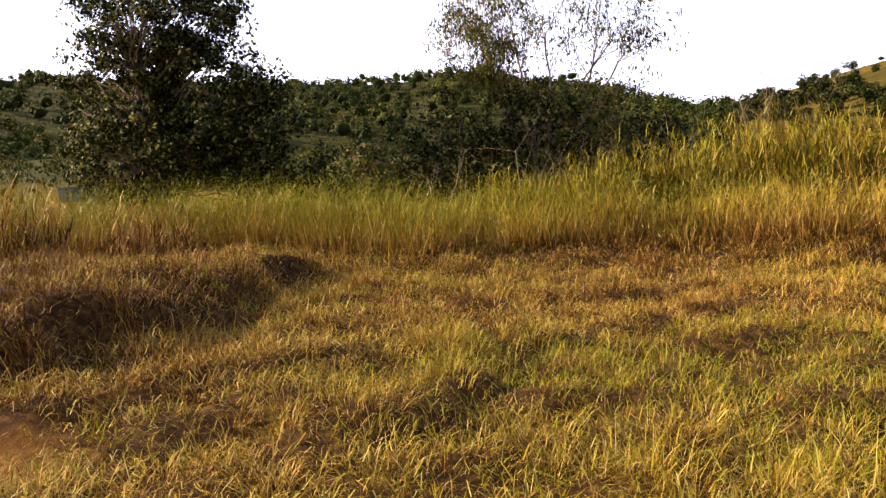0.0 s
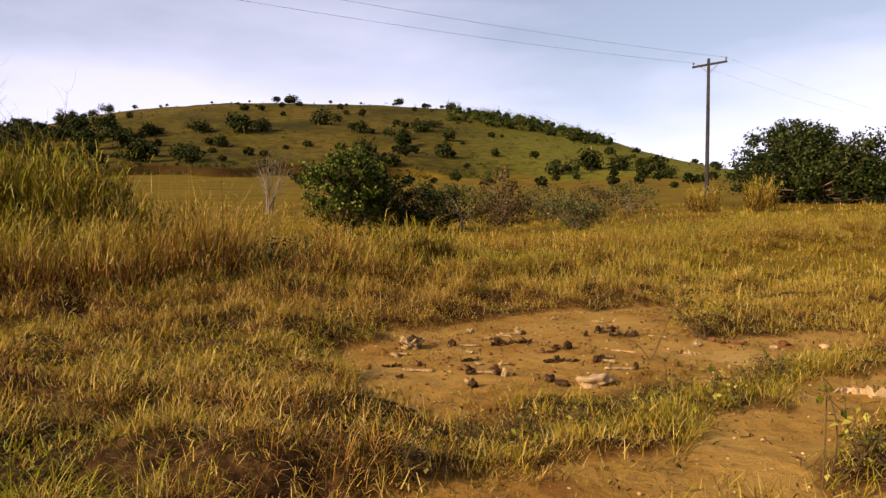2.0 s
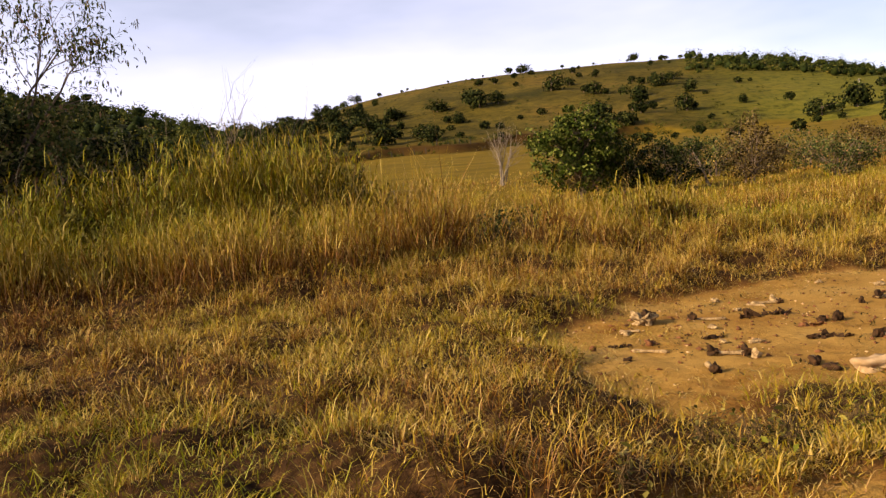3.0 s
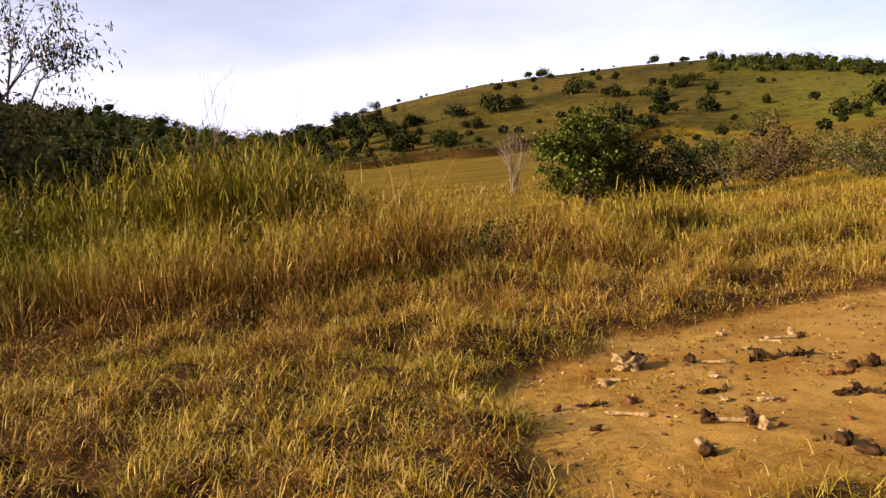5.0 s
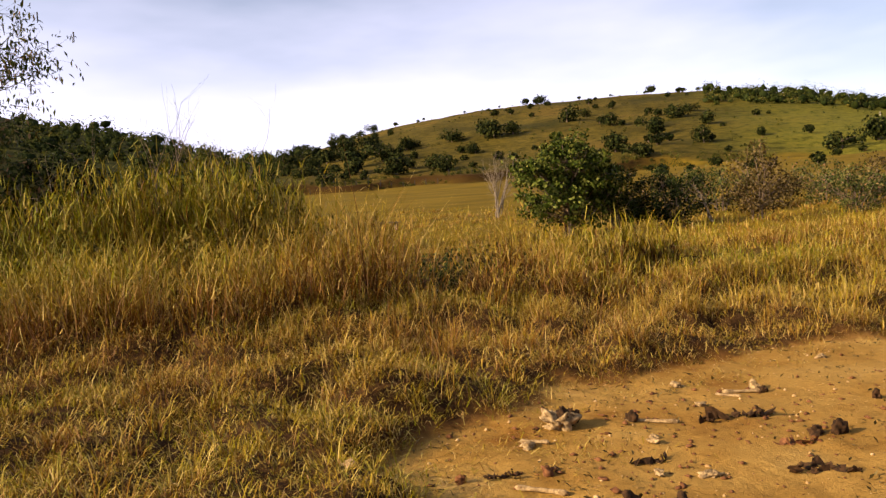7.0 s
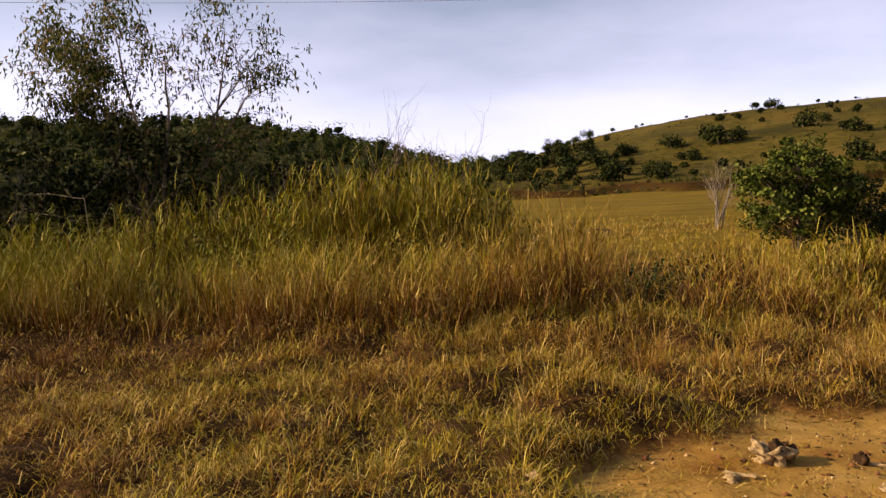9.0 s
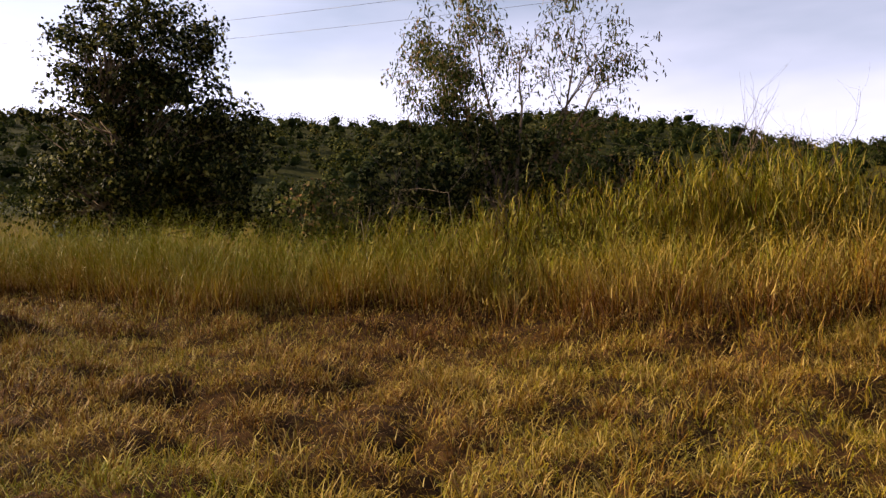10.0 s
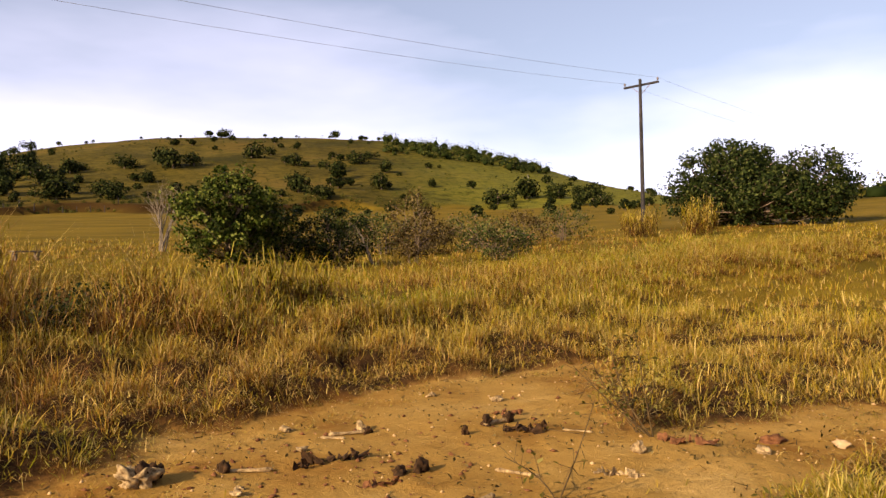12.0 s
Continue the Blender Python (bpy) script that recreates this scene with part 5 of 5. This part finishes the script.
# ---- remains and stones on the bare earth ----
def blob(radius, squash, seed, rough=0.3, sub=2):
    bm = bmesh.new()
    bmesh.ops.create_icosphere(bm, subdivisions=sub, radius=radius)
    off = Vector((seed * 3.7, seed * 1.3, seed * 2.1))
    for q in bm.verts:
        f = 1 + rough * (noise.noise(q.co / radius * 1.4 + off) + 0.5 * noise.noise(q.co / radius * 3.1 + off))
        q.co = Vector((q.co.x * squash[0], q.co.y * squash[1], q.co.z * squash[2])) * f
    for f in bm.faces:
        f.smooth = True
    return bm


def shards(ob, length, width, height, seed, mat):
    """A ragged strip: crumpled shards of many sizes that overlap along a line."""
    rng = np.random.default_rng(seed + 900)
    for k in range(13):
        u = (k + 0.5) / 13 - 0.5
        bm = bmesh.new()
        bmesh.ops.create_icosphere(bm, subdivisions=2 if k % 3 else 1, radius=1.0)
        off = Vector((seed * 1.7 + k * 3.1, k * 2.3, seed))
        sz = Vector((length * rng.uniform(0.05, 0.13), width * rng.uniform(0.06, 0.34), height * rng.uniform(0.06, 0.26)))
        for q in bm.verts:
            f = max(0.15, 1 + 1.7 * noise.noise(q.co * 2.3 + off))
            q.co = Vector((q.co.x * sz.x, q.co.y * sz.y, q.co.z * sz.z)) * f
        o = part("shard", bm, mat, ob)
        o.matrix_basis = pose(u * length + rng.normal(0, 0.02) * length, rng.normal(0, 0.22) * width, height * rng.uniform(0.1, 0.4), rng.normal(0, 40), rng.normal(0, 40), rng.uniform(0, 180))


def bone_mesh(length, r, seed, curve=0.0):
    """A shaft that is thin in the middle and swells at both ends."""
    bm = bmesh.new()
    rings, sides = 13, 9
    prev = None
    off = Vector((seed * 2.3, 1.7, seed))
    for i in range(rings):
        u = i / (rings - 1)
        e = abs(2 * u - 1) ** 3
        rad = r * (0.62 + 0.6 * e) * (0.35 if i in (0, rings - 1) else 1)
        ring = []
        for k in range(sides):
            a = 2 * math.pi * k / sides
            f = 1 + 0.25 * noise.noise(Vector((math.cos(a), math.sin(a), u * 5)) + off)
            ring.append(bm.verts.new(((u - 0.5) * length, math.cos(a) * rad * f + curve * length * (1 - (2 * u - 1) ** 2), r * 0.8 + math.sin(a) * rad * f)))
        if prev:
            for k in range(sides):
                bm.faces.new([prev[k], prev[(k + 1) % sides], ring[(k + 1) % sides], ring[k]])
        else:
            bm.faces.new(ring[::-1])
        prev = ring
    bm.faces.new(prev)
    for f in bm.faces:
        f.smooth = True
    bmesh.ops.recalc_face_normals(bm, faces=bm.faces)
    return bm


def bone(x, y, rz, length, r, seed, ends=(True, True), curve=0.0, label="pale weathered bone with dark dried ends on bare earth"):
    length, r = length * 0.92, r * 0.74
    ob = thing("bone", x, y, rz=rz, label=label, category="bone", group="bones on the bare earth")
    part("shaft", bone_mesh(length, r, seed, curve), m_bone, ob)
    for s, on in zip((-1, 1), ends):
        if on:
            b = blob(r * 1.42, (1.1, 0.95, 1.1), seed + s, 1.0, 3)
            e = part("dark_end", b, m_hide, ob, "dark dried end")
            e.matrix_basis = pose(s * length * 0.42, 0, r * 1.2)
    return ob


def scrap(name, x, y, rz, length, width, height, seed, mat, label, category):
    ob = thing(name, x, y, rz=rz, label=label, category=category, group="scraps on the bare earth")
    shards(ob, length, width, height, seed, mat)
    return ob


def chip(name, x, y, size, seed, mat, label, category, squash=(1.2, 0.9, 0.6)):
    bm = blob(size * 0.86, squash, seed, 0.95, 3)
    me = bpy.data.meshes.new(name)
    bm.to_mesh(me)
    bm.free()
    me.materials.append(mat)
    ob = new(name, me)
    ob.matrix_basis = pose(x, y, h1(x, y) + size * 0.3, 0, 0, seed * 47)
    return tagged(ob, label, category, "pieces on the bare earth")


def knobby_bone(x, y):
    """A large broken bone: pitted lumps and plates round a dark hollow."""
    ob = thing("large_bone", x, y, rz=20, label="large broken pale bone with a dark pitted hollow", category="bone")
    for px, py, pz, r_, sq, sd, mat, nm in ((0, 0, 0.035, 0.062, (1.25, 0.9, 0.75), 4, m_bone, "lump"), (-0.06, 0.02, 0.05, 0.042, (0.8, 0.7, 1.35), 6, m_bone, "lump"),
                                            (0.055, 0.03, 0.045, 0.036, (0.8, 0.8, 1.2), 8, m_bone, "lump"), (0.0, -0.02, 0.075, 0.036, (1.2, 0.7, 0.7), 9, m_hide, "hollow"),
                                            (0.10, 0.0, 0.025, 0.045, (1.4, 0.8, 0.6), 13, m_hide, "dark_flank"), (-0.02, 0.05, 0.08, 0.025, (0.6, 0.6, 1.5), 17, m_bone, "splinter")):
        p = part(nm, blob(r_, sq, sd, 0.9, 3), mat, ob)
        p.matrix_basis = Matrix.Scale(1.25, 4) @ pose(px, py, pz, sd * 7, sd * 5, sd * 31)


knobby_bone(7.36, 6.2)
bone(7.05, 6.06, -45, 0.2, 0.022, 3, (False, False), label="short pale bone row beside grass")
bone(6.6, 5.32, -55, 0.32, 0.026, 5, (False, False), 0.03, "long thin bleached bone splinter on bare earth")
scrap("dark_scrap", 6.55, 5.62, -10, 0.2, 0.07, 0.05, 2, m_hide, "crumpled dark dried scrap on bare earth", "scrap")
bone(7.93, 5.98, -48, 0.38, 0.024, 7, (True, False), label="long pale bone with one dark raised end")
chip("dark_lump", 7.84, 6.06, 0.05, 3, m_hide, "upright dark dried lump beside a bone", "lump", (0.7, 0.8, 1.5))
scrap("dark_scrap", 8.38, 5.72, -20, 0.50, 0.14, 0.085, 4, m_hide, "ragged dark strip of dried remains on earth", "scrap")
bone(9.05, 6.22, -30, 0.36, 0.026, 9, (False, True), label="pale bone with one dark swollen end")
chip("bone_chip", 9.2, 6.25, 0.06, 5, m_bone, "pale upright bone chip", "bone", (0.7, 0.7, 1.2))
chip("bone_chip", 8.81, 6.68, 0.045, 6, m_bone, "small pale bone chip on bare earth", "bone")
chip("bone_chip", 8.49, 6.1, 0.035, 7, m_bone, "small pale bone chip on bare earth", "bone")
chip("dark_lump", 8.47, 5.16, 0.05, 8, m_hide, "black rounded dried lump on bare earth", "lump", (1.0, 1.0, 0.95))
chip("dark_lump", 8.57, 5.09, 0.052, 9, m_hide, "black rounded dried lump on bare earth", "lump", (0.8, 0.9, 1.2))
scrap("dark_scrap", 8.25, 5.09, -30, 0.28, 0.08, 0.03, 6, m_rust, "low brown shred of dried remains", "scrap")
scrap("dark_scrap", 7.97, 4.72, -40, 0.36, 0.15, 0.035, 8, m_hide, "flat dark patch of dried remains", "scrap")
scrap("dark_scrap", 7.36, 5.38, -20, 0.22, 0.1, 0.05, 10, m_hide, "crumpled dark dried scrap on bare earth", "scrap")
chip("bone_chip", 7.44, 5.03, 0.04, 11, m_bone, "small pale bone chip on bare earth", "bone")
chip("bone_chip", 7.49, 5.0, 0.032, 12, m_bone, "small pale bone chip on bare earth", "bone")
chip("bone_chip", 7.25, 5.17, 0.03, 13, m_bone, "small pale bone chip on bare earth", "bone")
bone(6.9, 4.8, -42, 0.31, 0.032, 14, (True, True), label="stout bone with two black swollen ends")
chip("bone_chip", 6.93, 4.58, 0.045, 15, m_bone, "pale knobby bone piece on bare earth", "bone", (0.8, 0.8, 1.1))
bone(6.42, 4.53, -122, 0.22, 0.033, 16, (False, True), label="short pale bone with one black end")
bone(7.05, 4.2, -140, 0.2, 0.034, 17, (False, True), label="short pale bone with one black end")
chip("dark_lump", 6.98, 4.0, 0.05, 18, m_hide, "small dark dried lump on bare earth", "lump")
bone(8.15, 4.35, -70, 0.22, 0.03, 19, (True, False), 0.12, "curved pale bone with a dark butt")
chip("dark_lump", 9.53, 5.49, 0.04, 20, m_hide, "small dark dried lump on bare earth", "lump", (0.9, 0.9, 1.1))
bone(9.93, 5.48, -14, 0.3, 0.034, 21, (True, True), label="stout bone with two black swollen ends")
scrap("dark_scrap", 9.9, 5.2, -70, 0.36, 0.16, 0.07, 12, m_hide, "ragged dark strip of dried remains on earth", "scrap")
scrap("dark_scrap", 10.3, 5.65, -30, 0.26, 0.09, 0.06, 13, m_rust, "brown shred of dried remains on earth", "scrap")
chip("bone_chip", 10.76, 6.09, 0.05, 22, m_bone, "pale knobby bone piece on bare earth", "bone")
chip("bone_chip", 10.54, 6.68, 0.035, 23, m_bone, "small pale bone chip on bare earth", "bone")
bone(8.92, 4.6, -85, 0.34, 0.023, 24, (False, False), 0.03, "long thin bleached bone splinter on bare earth")
scrap("flat_bone", 9.27, 4.1, -70, 0.27, 0.13, 0.05, 14, m_bone, "flat broken pale bone plate on bare earth", "bone")
chip("bone_chip", 9.78, 4.22, 0.06, 25, m_bone, "pale angular bone chip on bare earth", "bone", (0.8, 0.7, 1.0))
scrap("bark_scrap", 10.15, 4.05, -78, 0.4, 0.14, 0.06, 15, m_rust, "reddish curled strip of bark on bare earth", "bark")
chip("dark_lump", 10.64, 3.62, 0.07, 26, m_rust, "reddish brown clod on bare earth", "clod")
chip("bone_chip", 10.26, 3.57, 0.05, 27, m_bone, "pale knobby bone piece on bare earth", "bone")
chip("stone", 10.74, 3.21, 0.05, 28, m_stone, "pale clay stone on bare earth", "stone")
bone(10.02, 4.82, -78, 0.25, 0.014, 29, (False, False), 0.02, "thin pale splinter on bare earth")
chip("stone", 7.15, 3.82, 0.13, 30, m_stone, "flat pale clay stone beside the grass strip", "stone", (1.1, 0.8, 0.5))
bone(7.95, 4.05, -45, 0.34, 0.026, 31, (False, True), label="pale bone lying beside the grass strip")
bone(8.3, 4.42, -10, 0.24, 0.026, 32, (True, False), label="pale bone with one dark end")


BRN = "small reddish brown clod on bare earth"
chip("clod", 6.34, 5.70, 0.04, 33, m_rust, BRN, "clod", (0.8, 0.8, 1.0))
chip("clod", 6.78, 5.52, 0.04, 34, m_rust, BRN, "clod", (0.9, 0.8, 0.9))
chip("bone_chip", 6.98, 6.02, 0.05, 35, m_bone, "pale knobby bone piece beside grass", "bone")
chip("bone_chip", 7.6, 5.6, 0.035, 36, m_bone, "small pale bone chip on bare earth", "bone")
chip("bone_chip", 7.68, 5.68, 0.028, 37, m_bone, "small pale bone chip on bare earth", "bone")
chip("clod", 6.24, 5.17, 0.03, 38, m_hide, BRN, "clod")
bone(8.86, 6.2, -60, 0.2, 0.02, 39, (False, False), label="short pale bone row beside grass")
chip("clod", 5.83, 6.03, 0.045, 40, m_stone, "pale clay stone in the grass edge", "stone")


def crumbs():
    """Dark crumbs and brown bits trodden into the bare earth round the remains."""
    rng = np.random.default_rng(58)
    n = 520
    x, y = rng.normal(7.9, 1.3, n), rng.normal(5.5, 0.75, n)
    keep = dirt(x, y) > 0.6
    x, y = x[keep], y[keep]
    n = len(x)
    s = 0.006 + 0.022 * rng.uniform(0, 1, n) ** 3
    oct_ = np.array([(1.6, 0, 0), (-1.4, 0.2, 0), (0, 0.8, 0), (0.1, -0.9, 0), (0, 0, 0.7), (0, 0, -0.5)], float)
    a = rng.uniform(0, 2 * math.pi, n)
    rot = np.stack([np.stack([np.cos(a), -np.sin(a)], -1), np.stack([np.sin(a), np.cos(a)], -1)], 1)
    body = np.repeat(oct_[None], n, 0) * rng.uniform(0.5, 1.5, (n, 6, 1)) * s[:, None, None]
    body[:, :, :2] = np.einsum("nij,nkj->nki", rot, body[:, :, :2])
    v = np.stack([x, y, H(x, y) + s * 0.25], 1)[:, None, :] + body
    f = np.array([(0, 2, 4), (2, 1, 4), (1, 3, 4), (3, 0, 4), (2, 0, 5), (1, 2, 5), (3, 1, 5), (0, 3, 5)])
    t = ((np.arange(n) * 6)[:, None, None] + f[None]).reshape(-1, 3)
    tagged(mesh_ob("crumbs", v.reshape(-1, 3), t, m_rust), "dark brown crumbs trodden into the bare earth", "litter", kind="stuff")


crumbs()


def gravel():
    rng = np.random.default_rng(55)
    n = 2600
    x, y = rng.uniform(4, 14.5, n), rng.uniform(1.2, 7.6, n)
    keep = dirt(x, y) > 0.5
    x, y = x[keep], y[keep]
    n = len(x)
    s = 0.004 + 0.016 * rng.uniform(0, 1, n) ** 6
    z = H(x, y) + s * 0.25
    oct_ = np.array([(1, 0, 0), (-1, 0, 0), (0, 1, 0), (0, -1, 0), (0, 0, 0.7), (0, 0, -0.7)], float)
    v = np.stack([x, y, z], 1)[:, None, :] + oct_[None] * s[:, None, None] * rng.uniform(0.6, 1.4, (n, 6, 1))
    f = np.array([(0, 2, 4), (2, 1, 4), (1, 3, 4), (3, 0, 4), (2, 0, 5), (1, 2, 5), (3, 1, 5), (0, 3, 5)])
    t = ((np.arange(n) * 6)[:, None, None] + f[None]).reshape(-1, 3)
    tagged(mesh_ob("gravel", v.reshape(-1, 3), t, m_clod), "fine pale grit and clods on bare earth", "gravel", kind="stuff")
    n = 900
    x, y = rng.uniform(4, 14.5, n), rng.uniform(1.2, 7.6, n)
    keep = (dirt(x, y) > 0.3) & (dirt(x, y, 1.6) < 0.9)
    x, y = x[keep], y[keep]
    segs = []
    for px, py in zip(x, y):
        a, l_ = rng.uniform(0, 6.28), rng.uniform(0.02, 0.1)
        z = h1(px, py)
        segs.append(((px, py, z + 0.004), (px + l_ * math.cos(a), py + l_ * math.sin(a), z + rng.uniform(0.003, 0.02)), 0.0035, 0.002))
    v, t = tubes(segs, 3)
    n = 5200
    fx_, fy_ = rng.uniform(4, 14.5, n), rng.uniform(1.2, 7.6, n)
    keep = (dirt(fx_, fy_) > 0.3) & (fnoise(fx_ * 1.3, fy_ * 1.3, 77) > 0.44)
    fx_, fy_ = fx_[keep], fy_[keep]
    lv, lt = leaves(rng, np.stack([fx_, fy_, H(fx_, fy_) + 0.006], 1), 0.035, 0.5, -0.25)
    tagged(mesh_ob("fallen_leaves", lv, lt, m_leaf_dry), "small brown fallen leaves on bare earth", "litter", kind="stuff")
    tagged(mesh_ob("litter", v, t, m_leaf_dry), "dry grass stems and twigs littered on bare earth", "litter", kind="stuff")


gravel()


def weed(x, y, height, n_stems, n_leaves, leaf, seed, label, mat=None, lean=(0, 0)):
    rng = np.random.default_rng(seed)
    ob = thing("weed", x, y, label=label, category="weed", group="weeds on the track")
    segs, pts = [], []
    for k in range(n_stems):
        d = np.array([lean[0] + rng.normal(0, 0.4), lean[1] + rng.normal(0, 0.4), 1.0])
        d *= height * rng.uniform(0.6, 1.05) / np.linalg.norm(d)
        cs = curve_segs((0, 0, -0.02), d, 0.0055, 0.0025, rng, 6, 0.06)
        segs += cs
        for i in range(n_leaves):
            c = cs[int(rng.integers(2, 6))]
            f = rng.uniform(0, 1)
            p = c[0] * (1 - f) + c[1] * f
            q = p + rng.normal(0, 0.06, 3)
            segs.append((p, q, 0.002, 0.0015))
            pts.append(q)
    v, t = tubes(segs, 5)
    mesh_ob("stem", v, t, m_stem, ob)
    v, t = leaves(rng, np.array(pts), leaf, 0.6, 0.2)
    mesh_ob("foliage", v, t, mat or m_leaf_yellow, ob)
    return ob


YW = "spindly roadside weed with sparse yellow green leaves"
weed(10.18, 4.3, 1.0, 5, 24, 0.045, 1, YW, m_leaf_weed, (-0.4, 0.45))
weed(10.25, 4.45, 0.5, 4, 14, 0.045, 2, YW, m_leaf_weed)
weed(8.6, 4.12, 0.6, 2, 14, 0.05, 3, YW, m_leaf_weed, (-0.6, 0.7))
weed(5.87, 1.64, 0.6, 3, 4, 0.05, 4, "thin upright weed stems with few yellow leaves")
weed(6.3, 1.58, 0.32, 5, 9, 0.055, 5, YW)
weed(6.95, 2.75, 0.32, 4, 9, 0.06, 45, YW)
scrap("dry_husk", 8.4, 2.15, -70, 0.42, 0.16, 0.04, 48, m_stone, "pale crumpled dry husk on bare earth", "husk")
weed(5.2, 3.4, 0.2, 6, 10, 0.04, 7, "low leafy weed with rounded green leaves", m_leaf_weed)
weed(4.4, 3.1, 0.2, 6, 10, 0.045, 8, "low leafy weed with rounded green leaves", m_leaf_weed)

rng_w = np.random.default_rng(66)
for k in range(16):
    x_ = 4.9 + 4.2 * (k + rng_w.uniform(0, 1)) / 16
    weed(x_, 3.1 - 0.05 * (x_ - 5) + rng_w.normal(0, 0.14), rng_w.uniform(0.12, 0.22), 4, 9, 0.04, 20 + k, "low leafy weed growing in the grass strip", m_leaf_weed if k % 3 else m_leaf_yellow)


# ---- things glimpsed in the grass ----
def box(bm, cx, cy, cz, sx, sy, sz, bevel=0.008):
    r = bmesh.ops.create_cube(bm, size=1.0)
    bmesh.ops.scale(bm, vec=(sx, sy, sz), verts=r["verts"])
    bmesh.ops.translate(bm, vec=(cx, cy, cz), verts=r["verts"])
    bmesh.ops.bevel(bm, geom=[e for e in bm.edges if e.verts[0] in r["verts"]], offset=bevel, segments=1, affect="EDGES")


def bench(x, y, rz):
    ob = thing("wooden_bench", x, y, rz=rz, label="low weathered plank bench standing in the meadow grass", category="bench")
    bm = bmesh.new()
    box(bm, 0, 0, 0.27, 1.15, 0.26, 0.05)
    part("seat", bm, m_bark_pale, ob)
    for sx in (-0.45, 0.45):
        bm = bmesh.new()
        box(bm, sx, 0, 0.10, 0.08, 0.2, 0.28)
        part("leg", bm, m_bark, ob)
    return ob


def trough(x, y, rz):
    ob = thing("metal_trough", x, y, rz=rz, label="low blue grey metal trough in grass under the dark tree", category="trough")
    for nm, c, d in (("side_panel", (0, -0.3, 0.36), (1.7, 0.03, 0.55)), ("side_panel", (0, 0.3, 0.36), (1.7, 0.03, 0.55)), ("end_panel", (-0.83, 0, 0.36), (0.03, 0.56, 0.55)), ("end_panel", (0.83, 0, 0.36), (0.03, 0.56, 0.55)), ("bottom", (0, 0, 0.1), (1.6, 0.56, 0.03))):
        bm = bmesh.new()
        box(bm, *c, *d)
        part(nm, bm, m_blue, ob)
    for sy in (-0.31, 0.31):
        v, t = tubes([((-0.87, sy, 0.64), (0.87, sy, 0.64), 0.025, 0.025)], 6)
        mesh_ob("rim", v, t, m_blue, ob, smooth_shade=True)
    return ob


m_blue = simple_material("faded blue paint", (0.10, 0.15, 0.20), (0.18, 0.24, 0.29), 6.0, 0.6, 0.2)
bench(*at(-22.5, 29.5), 20)
trough(-16.0, 27.6, 25)
